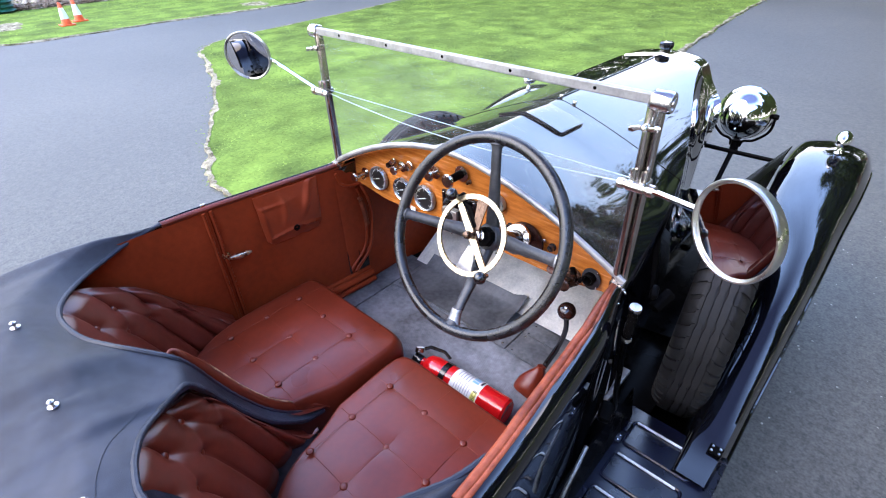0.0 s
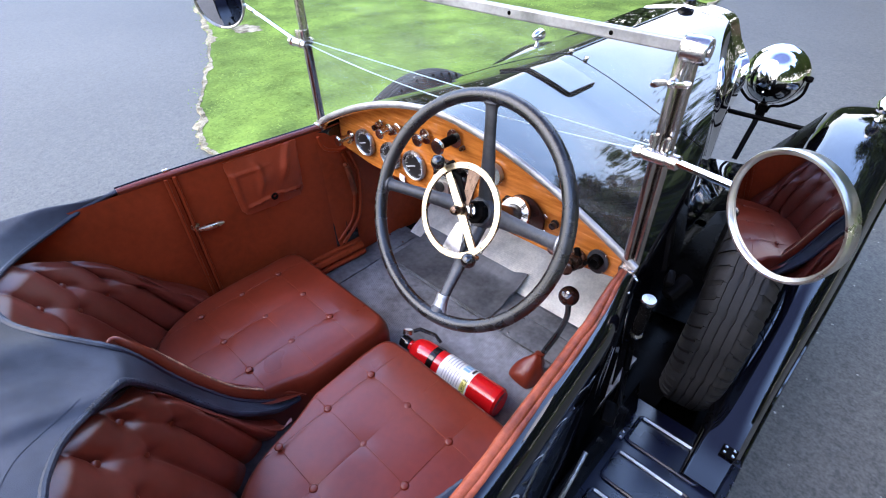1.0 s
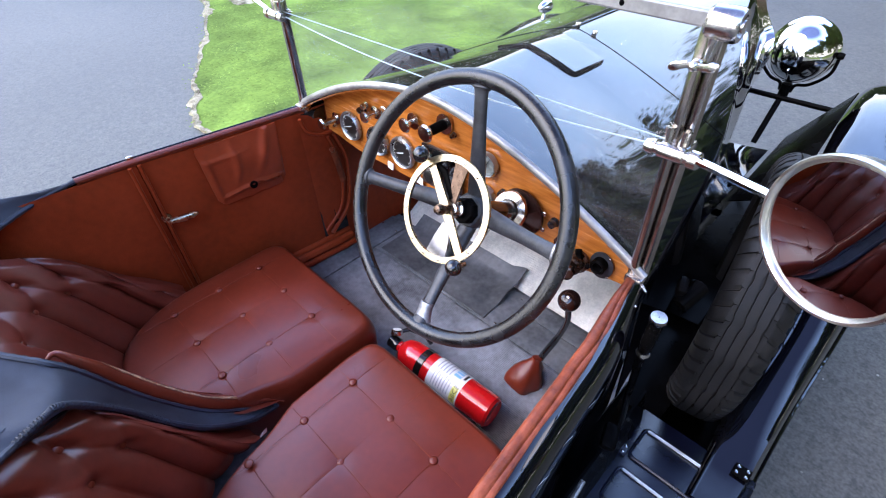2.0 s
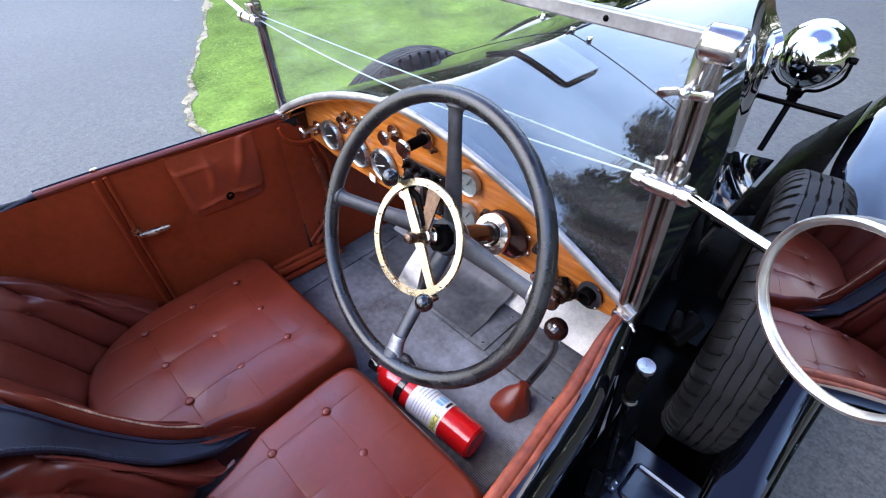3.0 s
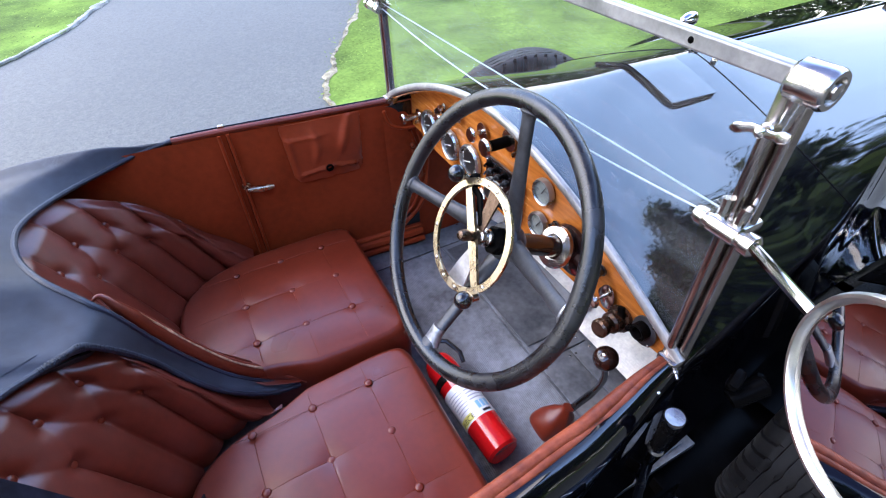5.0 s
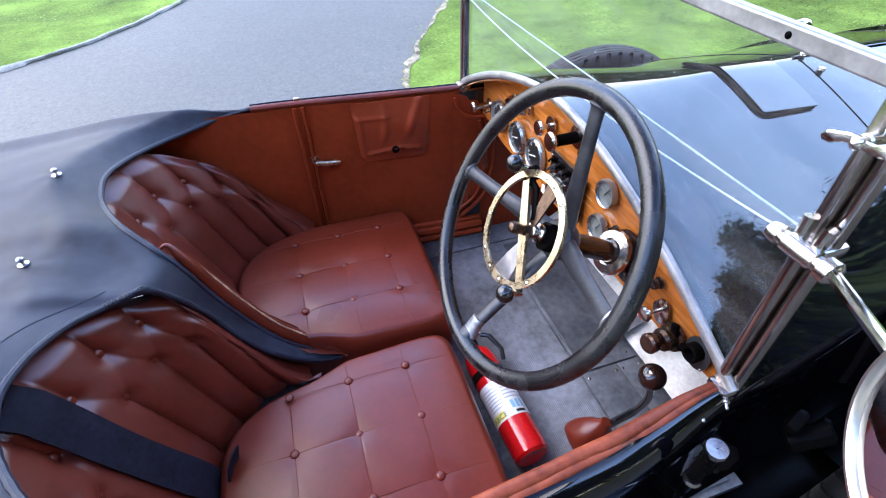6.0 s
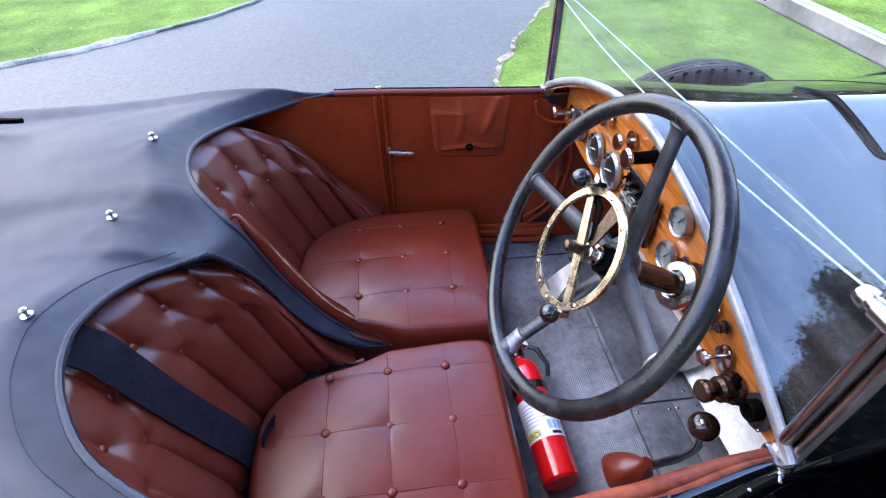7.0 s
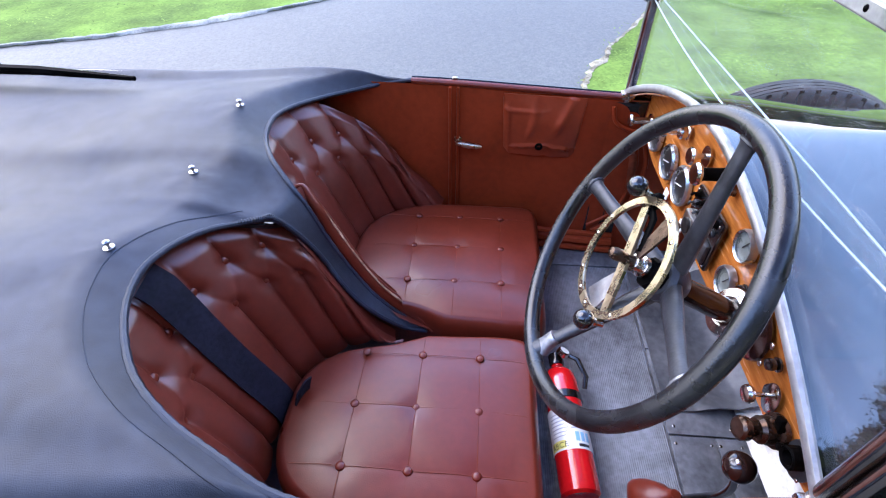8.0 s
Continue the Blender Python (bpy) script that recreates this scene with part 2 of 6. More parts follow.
def solid(ob, t, offset=0.0, flat=False):
    """Give a sheet its thickness: two skins and a rim."""
    me = ob.data
    n = len(me.vertices)
    co = [v.co.copy() for v in me.vertices]
    nr = [Vector(q.vector) for q in me.vertex_normals]
    a, b = t * (offset + 1) / 2, t * (offset - 1) / 2
    verts = [p + q * a for p, q in zip(co, nr)] + [p + q * b for p, q in zip(co, nr)]
    polys = [tuple(f.vertices) for f in me.polygons]
    faces = polys + [tuple(i + n for i in reversed(f)) for f in polys]
    used = collections.Counter()
    for f in polys:
        for i, j in zip(f, f[1:] + f[:1]):
            used[(min(i, j), max(i, j))] += 1
    for f in polys:
        for i, j in zip(f, f[1:] + f[:1]):
            if used[(min(i, j), max(i, j))] == 1:
                faces.append((j, i, i + n, j + n))
    out = bpy.data.meshes.new(me.name)
    out.from_pydata(verts, [], faces)
    out.materials.append(me.materials[0])
    out.polygons.foreach_set("use_smooth", [not flat] * len(out.polygons))
    out.set_sharp_from_angle(angle=radians(50))
    ob.data = out
    return ob


def axis(o, d, up=(0, 0, 1)):
    """A frame at o whose z runs along d."""
    z = Vector(d).normalized()
    u = Vector(up)
    if abs(z.dot(u)) > 0.98:
        u = Vector((0, 1, 0))
    x = u.cross(z).normalized()
    y = z.cross(x)
    m = Matrix((x, y, z)).transposed().to_4x4()
    m.translation = Vector(o)
    return m


def loft(bm, rings, closed=True, caps=True):
    vs = [[bm.verts.new(p) for p in r] for r in rings]
    n = len(rings[0])
    for a, b in zip(vs, vs[1:]):
        for i in range(n if closed else n - 1):
            j = (i + 1) % n
            bm.faces.new((a[i], a[j], b[j], b[i]))
    if caps and closed:
        bm.faces.new(vs[0][::-1])
        bm.faces.new(vs[-1])
    return bm


def lathe(bm, prof, m=None, n=24, caps=True):
    """prof: (radius, height) pairs round m's z."""
    m = m or Matrix()
    rings = [[m @ Vector((r * math.cos(2 * math.pi * i / n), r * math.sin(2 * math.pi * i / n), h)) for i in range(n)] for r, h in prof]
    return loft(bm, rings, True, caps)


def tube(bm, pts, r, n=10, closed=False, flat=1.0, up=(0, 0, 1)):
    pts = [Vector(p) for p in pts]
    k = len(pts)
    rs = r if isinstance(r, (list, tuple)) else [r] * k
    rings, prev = [], None
    for i, p in enumerate(pts):
        a = pts[(i - 1) % k] if closed or i else p
        b = pts[(i + 1) % k] if closed or i < k - 1 else p
        d = (b - a).normalized()
        if prev is None:
            u = Vector(up)
            if abs(u.dot(d)) > 0.95:
                u = Vector((1, 0, 0))
            prev = u
        x = (prev - d * prev.dot(d)).normalized()
        y = d.cross(x)
        prev = x
        rings.append([p + float(rs[i]) * (math.cos(2 * math.pi * j / n) * x * flat + math.sin(2 * math.pi * j / n) * y) for j in range(n)])
    if closed:
        rings.append(rings[0])
        vs = [[bm.verts.new(q) for q in rr] for rr in rings[:-1]]
        vs.append(vs[0])
        for a, b in zip(vs, vs[1:]):
            for i in range(n):
                j = (i + 1) % n
                bm.faces.new((a[i], a[j], b[j], b[i]))
        return bm
    return loft(bm, rings)


def spline(pts, n=8):
    """A smooth line through pts (Catmull-Rom)."""
    p = [Vector(q) for q in pts]
    p = [2 * p[0] - p[1]] + p + [2 * p[-1] - p[-2]]
    out = []
    for i in range(1, len(p) - 2):
        a, b, c, d = p[i - 1:i + 3]
        for k in range(n):
            t = k / n
            out.append(0.5 * (2 * b + (c - a) * t + (2 * a - 5 * b + 4 * c - d) * t * t + (3 * b - a - 3 * c + d) * t ** 3))
    return out + [p[-2]]


def box(bm, sx, sy, sz, m=None, bev=0.0, seg=2):
    r = bmesh.ops.create_cube(bm, size=1.0, matrix=(m or Matrix()) @ Matrix.Diagonal((sx, sy, sz, 1)))
    if bev:
        es = list({e for v in r["verts"] for e in v.link_edges})
        bmesh.ops.bevel(bm, geom=es, offset=bev, segments=seg, affect="EDGES", profile=0.5)
    return bm


def ball(bm, c, r, squash=1.0, n=20, d=(0, 0, 1)):
    m = axis(c, d)
    prof = [(max(1e-4, r * math.sin(math.pi * i / 12)), -r * squash * math.cos(math.pi * i / 12)) for i in range(13)]
    return lathe(bm, prof, m, n)


def surf(bm, f, nu, nv):
    g = [[bm.verts.new(f(i / nu, j / nv)) for j in range(nv + 1)] for i in range(nu + 1)]
    for i in range(nu):
        for j in range(nv):
            bm.faces.new((g[i][j], g[i + 1][j], g[i + 1][j + 1], g[i][j + 1]))
    return bm


def lerp(a, b, t):
    return a + (b - a) * t


def smooth(a, b, x):
    t = min(1.0, max(0.0, (x - a) / (b - a)))
    return t * t * (3 - 2 * t)


def curve_at(rows, y):
    """Rows (y, values...) joined by a smooth curve, read at y."""
    if y <= rows[0][0]:
        return rows[0][1:]
    for i in range(len(rows) - 1):
        a, b = rows[i], rows[i + 1]
        if y <= b[0]:
            h = b[0] - a[0]
            t = (y - a[0]) / h
            p = rows[i - 1] if i else a
            q = rows[i + 2] if i + 2 < len(rows) else b
            out = []
            for k in range(1, len(a)):
                d = (b[k] - a[k]) / h
                m0 = ((b[k] - p[k]) / (b[0] - p[0])) if p is not a else d
                m1 = ((q[k] - a[k]) / (q[0] - a[0])) if q is not b else d
                out.append((2 * t ** 3 - 3 * t * t + 1) * a[k] + (t ** 3 - 2 * t * t + t) * h * m0 + (3 * t * t - 2 * t ** 3) * b[k] + (t ** 3 - t * t) * h * m1)
            return out
    return rows[-1][1:]


BM = bmesh.new


# ---- ground ----
def ground_material():
    m = material("asphalt", (0.0665, 0.0615, 0.0475), 0.60, var=0.20, scale=95, fine=30, bump=0.26, bump_scale=150, tint=(0.087, 0.0805, 0.064), rough_var=0.05, spec=0.55, patch=0.16, patch_scale=0.35)
    return m


GROUND = -0.08
ASPHALT = ground_material()
GRASSBED = material("turf_soil", (0.108, 0.165, 0.032), 0.9, spec=0.08, var=0.16, scale=1.5, fine=30, bump=0.8, bump_scale=60, tint=(0.15, 0.22, 0.04), patch=0.28, patch_scale=2.4)
GRASS = material("grass_blades", (0.130, 0.190, 0.033), 0.8, spec=0.04, var=0.20, scale=1.6, fine=40, tint=(0.152, 0.212, 0.042), bump=0.1, upright=True, patch=0.30, patch_scale=2.4, blades=0.42)
VERGE = material("dry_verge", (0.20, 0.155, 0.092), 0.95, spec=0.05, var=0.34, scale=9, fine=70, bump=0.8, bump_scale=80, tint=(0.27, 0.235, 0.16))
KERB = material("pale_concrete", (0.31, 0.295, 0.25), 0.85, var=0.25, scale=5, fine=60, bump=0.5)


def inside(x, y, poly):
    c = False
    for (x1, y1), (x2, y2) in zip(poly, poly[1:] + poly[:1]):
        if (y1 > y) != (y2 > y) and x < (x2 - x1) * (y - y1) / (y2 - y1) + x1:
            c = not c
    return c


bm = BM()
surf(bm, lambda u, v: Vector(((u - 0.5) * 2400, (v - 0.5) * 2400, GROUND)), 40, 40)
tagged(new("ground", to_mesh("ground", bm, ASPHALT)), "worn grey asphalt drive reaching to the horizon", "road", kind="structure")

ISLAND = [(-2.1, 14.5), (-2.0, 11.0), (-1.75, 7.5), (-1.55, 4.0), (-1.5, 1.8), (-1.75, 0.75), (-2.3, 0.38), (-2.8, 0.37), (-3.3, 0.47), (-4.15, 0.90), (-5.7, 1.72),
          (-7.1, 2.28), (-8.2, 2.70), (-8.75, 3.4), (-9.0, 5.0), (-9.4, 8.0), (-9.9, 12.0), (-9.6, 17.0), (-7.5, 20.0), (-4.5, 20.0), (-2.6, 18.0)]
FARLAWN = [(-12.6, 0.2), (-12.0, 0.7), (-11.9, 1.9), (-11.95, 3.7), (-11.75, 5.6), (-11.8, 7.5), (-12.2, 11.0), (-12.6, 16.0), (-12.0, 24.0), (-30.0, 36.0), (-46.0, 12.0), (-30, 1.2)]
NEARLAWN = [(-2.6, -12.0), (-3.05, -7.0), (-3.57, -5.0), (-4.06, -3.85), (-4.75, -2.85), (-5.4, -2.2), (-6.5, -1.55), (-8.2, -1.05), (-11.0, -0.85), (-15.0, -1.0), (-30.0, -2.0), (-44.0, -12.0), (-30.0, -30.0), (-8.0, -26.0)]


def lawn(name, poly, label, blades, near, edge=0.022, edge_mat=None):
    line = [Vector((*p, 0)) for p in poly]
    ring = spline(line + [line[0]], 30)[:-1]
    poly2 = [(p.x + 0.05 * noise.noise(p * 3.1) + 0.02 * noise.noise(p * 13), p.y + 0.05 * noise.noise(p * 2.7 + Vector((5, 0, 0))) + 0.02 * noise.noise(p * 11 + Vector((0, 4, 0)))) for p in ring]
    bm = BM()
    bmesh.ops.contextual_create(bm, geom=[bm.verts.new((x, y, GROUND + 0.022)) for x, y in poly2])
    ext = bmesh.ops.extrude_face_region(bm, geom=bm.faces[:])
    for g in ext["geom"]:
        if isinstance(g, bmesh.types.BMVert):
            g.co.z = GROUND
    ob = tagged(new(name, to_mesh(name, bm, GRASSBED, False)), label, "lawn", kind="structure")
    cx, cy = sum(p[0] for p in poly2) / len(poly2), sum(p[1] for p in poly2) / len(poly2)
    bm = BM()
    rg = [[], [], []]
    turn = 1 if sum(a[0] * b[1] - b[0] * a[1] for a, b in zip(poly2, poly2[1:] + poly2[:1])) > 0 else -1
    for (x0, y0), (x, y), (x1, y1) in zip(poly2[-1:] + poly2[:-1], poly2, poly2[1:] + poly2[:1]):
        d = Vector((-(y1 - y0) * turn, (x1 - x0) * turn)).normalized()
        w = max(0.004, edge + 0.060 * noise.noise(Vector((x * 1.1, y * 1.1, 4))) + 0.045 * noise.noise(Vector((x * 5, y * 5, 1))) + 0.03 * noise.noise(Vector((x * 17, y * 17, 6))))
        rg[0].append((x - d.x * w, y - d.y * w, GROUND + 0.004))
        rg[1].append((x - d.x * 0.004, y - d.y * 0.004, GROUND + 0.026))
        rg[2].append((x + d.x * (0.02 + w), y + d.y * (0.02 + w), GROUND + 0.027))
    loft(bm, [r + [r[0]] for r in rg], False)
    tagged(new("dry_edge", to_mesh("dry_edge", bm, edge_mat or VERGE)), "pale dry earth and worn grass along the lawn edge", "verge", kind="structure")
    rnd = random.Random(7)
    verts, faces = [], []
    xs, ys = [p[0] for p in poly2], [p[1] for p in poly2]
    tries = 0
    while len(faces) < blades and tries < blades * 12:
        tries += 1
        x, y = rnd.uniform(max(min(xs), near[0]), min(max(xs), near[1])), rnd.uniform(max(min(ys), near[2]), min(max(ys), near[3]))
        if not inside(x + rnd.gauss(0, 0.05), y + rnd.gauss(0, 0.05), poly2):
            continue
        dist = math.hypot(x - 0.8, y + 0.5)
        h, w = rnd.uniform(0.005, 0.011) * (0.8 + dist * 0.04), 0.004 * (0.6 + dist * 0.28)
        a, lean = rnd.uniform(0, 6.28), rnd.uniform(2.6, 5.5)
        dx, dy, k = math.cos(a), math.sin(a), len(verts)
        ox, oy = math.cos(a + 1.3) * h * lean, math.sin(a + 1.3) * h * lean
        verts += [(x - dx * w, y - dy * w, GROUND + 0.02), (x + dx * w, y + dy * w, GROUND + 0.02), (x + ox, y + oy, GROUND + 0.02 + h)]
        faces.append((k, k + 1, k + 2))
    me = bpy.data.meshes.new("grass")
    me.from_pydata(verts, [], faces)
    me.materials.append(GRASS)
    tagged(new("grass", me), "short bright green mown grass", "grass", kind="stuff")
    return ob


lawn("lawn_island", ISLAND, "bright green mown lawn island between drives", 130000, (-11, 0, -1, 20))
lawn("lawn_far", FARLAWN, "bright green lawn beyond the drive", 45000, (-24, -3, -1, 20))
SIDELAWN = [(7.6, -16.0), (7.4, -6.0), (7.5, 2.0), (7.8, 9.0), (9.0, 15.0), (12.0, 20.0), (26.0, 26.0), (30.0, 4.0), (26.0, -18.0)]
lawn("lawn_side", SIDELAWN, "green verge under the trees", 4000, (7, 12, -8, 14))
lawn("lawn_near", NEARLAWN, "bright green lawn across the drive", 45000, (-18, -3, -13, 0), 0.016, KERB)


def bare_patch(cx, cy, r, seed):
    """A low worn patch of dry earth in the lawn."""
    bm = BM()
    c = bm.verts.new((cx, cy, GROUND + 0.036))
    rim = []
    for k in range(40):
        a = 2 * math.pi * k / 40
        q = r * (1 + 0.5 * noise.noise(Vector((math.cos(a) * 1.7, math.sin(a) * 1.7, seed))) + 0.2 * noise.noise(Vector((math.cos(a) * 6, math.sin(a) * 6, seed))))
        rim.append(bm.verts.new((cx + 1.6 * q * math.cos(a), cy + q * math.sin(a), GROUND + 0.026)))
    for a, b in zip(rim, rim[1:] + rim[:1]):
        bm.faces.new((c, a, b))
    tagged(new("bare_patch", to_mesh("bare_patch", bm, VERGE)), "dry bare patch worn in the lawn", "verge", kind="structure")


bare_patch(-6.1, 2.45, 0.16, 3)
bare_patch(-14.6, 0.9, 0.5, 8)
bare_patch(-12.6, 6.2, 0.3, 5)


# ---- the car: body ----
car = thing("vintage_car", "black open vintage touring car with brown leather cockpit", "car")


def hoop_z(x):
    return 0.975 + 0.185 * (1 - (min(abs(x), 0.56) / 0.56) ** 1.75)


def rail(y, side):
    """The top of the body side at y."""
    x = curve_at([(-2.6, 0.60), (-1.4, 0.63), (-0.6, 0.606), (-0.3, 0.580), (0.0, 0.554), (0.1, 0.55)], y)[0]
    z = curve_at([(-2.6, 0.97), (-0.6, 0.975), (0.0, 0.965), (0.1, 0.965)], y)[0]
    return Vector((side * x, y, z))


def body_side(side):
    prof = spline([(0.004, -0.002, 0), (0.016, -0.004, 0), (0.026, -0.014, 0), (0.030, -0.035, 0), (0.028, -0.09, 0), (0.022, -0.2, 0), (0.016, -0.35, 0), (0.012, -0.5, 0)], 4)

    def f(u, v):
        y = lerp(0.06, -2.5, u)
        r = rail(y, side)
        q = prof[round(v * (len(prof) - 1))]
        draw = smooth(-0.22, 0.04, y)
        return Vector((side * (abs(r.x) - 0.012 * draw + q.x * (1 - 0.7 * draw)), y, r.z + q.y))
    return part("body_side", surf(BM(), f, 60, len(prof) - 1), PAINT, car, "gloss black body side")


for s in (-1, 1):
    solid(body_side(s), 0.012, -1.0 if s < 0 else 1.0)
bm = BM()
surf(bm, lambda u, v: Vector((lerp(-0.62, 0.62, u), -2.5 - 0.25 * math.cos((u - 0.5) * math.pi) * math.sin(math.pi * (0.15 + 0.7 * v)), lerp(0.96, 0.47, v))), 20, 8)
solid(part("body_tail", bm, PAINT, car), 0.01)

# scuttle and bonnet: (y, half width, top, side drop, lower half width)
HOOD = [(0.0, 0.562, 1.160, 0.187, 0.58), (0.25, 0.525, 1.165, 0.187, 0.55), (0.58, 0.465, 1.164, 0.175, 0.50), (0.80, 0.402, 1.160, 0.147, 0.44), (1.0, 0.334, 1.155, 0.106, 0.38), (1.2, 0.262, 1.150, 0.069, 0.32), (1.47, 0.187, 1.147, 0.028, 0.27)]


HOOD_FIT = [np.polyfit([r[0] for r in HOOD], [r[k] for r in HOOD], 4) for k in range(1, 5)]


def hood_at(y):
    return [float(np.polyval(c, y)) for c in HOOD_FIT]


def hood_bow(y):
    return lerp(1.75, 1.22, smooth(0.0, 0.40, y))


def hood_ring(y, grow=0.0, n=90):
    w, top, drop, low = hood_at(y)
    pw = hood_bow(y)
    out = []
    for i in range(n + 1):
        x = -1 + 2 * i / n
        xx = math.sin(x * math.pi / 2)
        out.append(Vector((xx * (w + grow), y, top + grow - drop * abs(xx) ** pw)))
    zs = top - drop
    f = smooth(0.72, 1.40, y)
    flare = [(0.015, -0.035), (0.034, -0.070), (0.065, -0.105), (0.092, -0.140), (0.100, -0.21), (0.05, 0.60 - zs)]
    side = [Vector((lerp(lerp(w, low, k / 6), w + flare[k - 1][0], f) + grow, y, lerp(lerp(zs, 0.60, k / 6), zs + flare[k - 1][1], f))) for k in range(1, 7)]
    left = [Vector((-p.x, p.y, p.z)) for p in side[::-1]]
    right = side
    return left + out + right


def hood_top(x, y):
    w, top, drop, low = hood_at(y)
    pw = hood_bow(y)
    return top - drop * min(1.0, abs(x) / w) ** pw


bm = BM()
loft(bm, [hood_ring(0.004 + 0.576 * i / 96, n=180) for i in range(97)], False)
solid(part("scuttle", bm, PAINT, car, "gloss black scuttle"), 0.003, 0)
for s in (-1, 1):
    bm = BM()
    rows = []
    for i in range(121):
        r = hood_ring(0.584 + 0.886 * i / 120, n=180)
        half = r[96:] if s > 0 else r[:97][::-1]
        half = [Vector((p.x + (0.003 * s if k == 0 else 0), p.y, p.z)) for k, p in enumerate(half)]
        rows.append(half)
    loft(bm, rows, False)
    solid(part("bonnet_panel", bm, PAINT, car, "gloss black bonnet half"), 0.003, 0)
bm = BM()
tube(bm, [(0, y, hood_top(0, y) + 0.003) for y in np.linspace(0.575, 1.47, 14)], 0.0035, 8)
part("bonnet_hinge", bm, PAINT, car)
bm = BM()
tube(bm, [p + Vector((0, 0, 0.001)) for p in hood_ring(0.583)[3:-3]], 0.002, 6)
part("bonnet_bead", bm, CHASSIS, car, "thin seam between scuttle and bonnet")
for x in (0.0, 0.055):
    bm = BM()
    lathe(bm, [(0.001, 0.012), (0.007, 0.011), (0.008, 0.006), (0.004, 0.0)], axis((x, 0.60, hood_top(x, 0.60)), (0, 0, 1)), 12)
    part("bonnet_stud", bm, NICKEL, car)

# silver bead round the scuttle's edge and the wooden fascia
bm = BM()
tube(bm, [(x, -0.004, hoop_z(x) + 0.002) for x in np.linspace(-0.558, 0.558, 44)], 0.0075, 10, flat=1.25)
part("scuttle_bead", bm, ALU, car, "polished aluminium bead over the fascia")
DASH_Y = 0.062
bm = BM()


def fascia(u, v):
    x = lerp(-0.535, 0.535, u)
    low = 0.855 + 0.02 * smooth(0.36, 0.53, abs(x))
    return Vector((x, DASH_Y, lerp(low, min(hoop_z(x) - 0.008, hood_top(x, DASH_Y) - 0.012), v)))


surf(bm, fascia, 48, 8)
dash = solid(part("fascia", bm, WOOD, car, "varnished walnut dashboard"), 0.014, 1)
bm = BM()
surf(bm, lambda u, v: Vector((lerp(-0.535, 0.535, u), lerp(0.003, DASH_Y, v), min(hoop_z(lerp(-0.535, 0.535, u)) - 0.010, hood_top(lerp(-0.535, 0.535, u), lerp(0.003, DASH_Y, v)) - 0.012))), 40, 2)
solid(part("fascia_lip", bm, WOOD, dash), 0.004)

# vent lid in the scuttle top
bm = BM()


def lid(u, v):
    x, y = lerp(-0.100, 0.140, u), lerp(0.374, 0.515, v)
    rise = 0.006 * (1 - v) + 0.002
    return Vector((x, y, hood_top(x, y) + rise))


surf(bm, lid, 14, 6)
solid(part("vent_lid", bm, PAINT, car, "raised ventilator lid in the scuttle"), 0.003, 0)
bm = BM()
lip = [(-0.105, 0.395), (-0.104, 0.376), (-0.094, 0.370)] + [(x, 0.369) for x in np.linspace(-0.08, 0.12, 12)] + [(0.133, 0.371), (0.142, 0.377), (0.145, 0.388), (0.146, 0.42), (0.146, 0.495)]
tube(bm, [(x, y, hood_top(x, y) + 0.0055) for x, y in lip], 0.0032, 8)
part("vent_gasket", bm, CHASSIS, car)

# radiator
bm = BM()


def rad_ring(y, g):
    pts = [(0, 1.155), (0.09, 1.144), (0.165, 1.130), (0.192, 1.108), (0.225, 1.04), (0.285, 0.955), (0.298, 0.89), (0.275, 0.76), (0.24, 0.60), (0.22, 0.48)]
    r = [Vector(((x - (0 if x == 0 else g)), y, z - g)) for x, z in pts]
    return [Vector((-p.x, p.y, p.z)) for p in r[:0:-1]] + r


loft(bm, [rad_ring(1.472, 0.012), rad_ring(1.48, 0.0), rad_ring(1.575, 0.0), rad_ring(1.585, 0.01), rad_ring(1.587, 0.04), rad_ring(1.565, 0.045)], False)
part("radiator_shell", bm, CHROME, car, "polished nickel radiator shell")
bm = BM()
surf(bm, lambda u, v: Vector((lerp(-0.2, 0.2, u), 1.566, lerp(0.50, 1.07, v))), 2, 2)
part("radiator_core", bm, CHASSIS, car)
bm = BM()
lathe(bm, [(0.001, 0), (0.022, 0), (0.022, 0.02), (0.030, 0.022), (0.034, 0.032), (0.034, 0.044), (0.028, 0.050), (0.001, 0.052)], axis((0.0, 1.525, 1.145), (0, 0, 1)), 8)
part("radiator_cap", bm, EBONY, car, "dark radiator filler cap")
bm = BM()
lathe(bm, [(0.001, 0), (0.030, 0), (0.028, 0.018), (0.001, 0.02)], axis((0.0, 1.525, 1.135), (0, 0, 1)), 20)
part("filler_neck", bm, NICKEL, car)

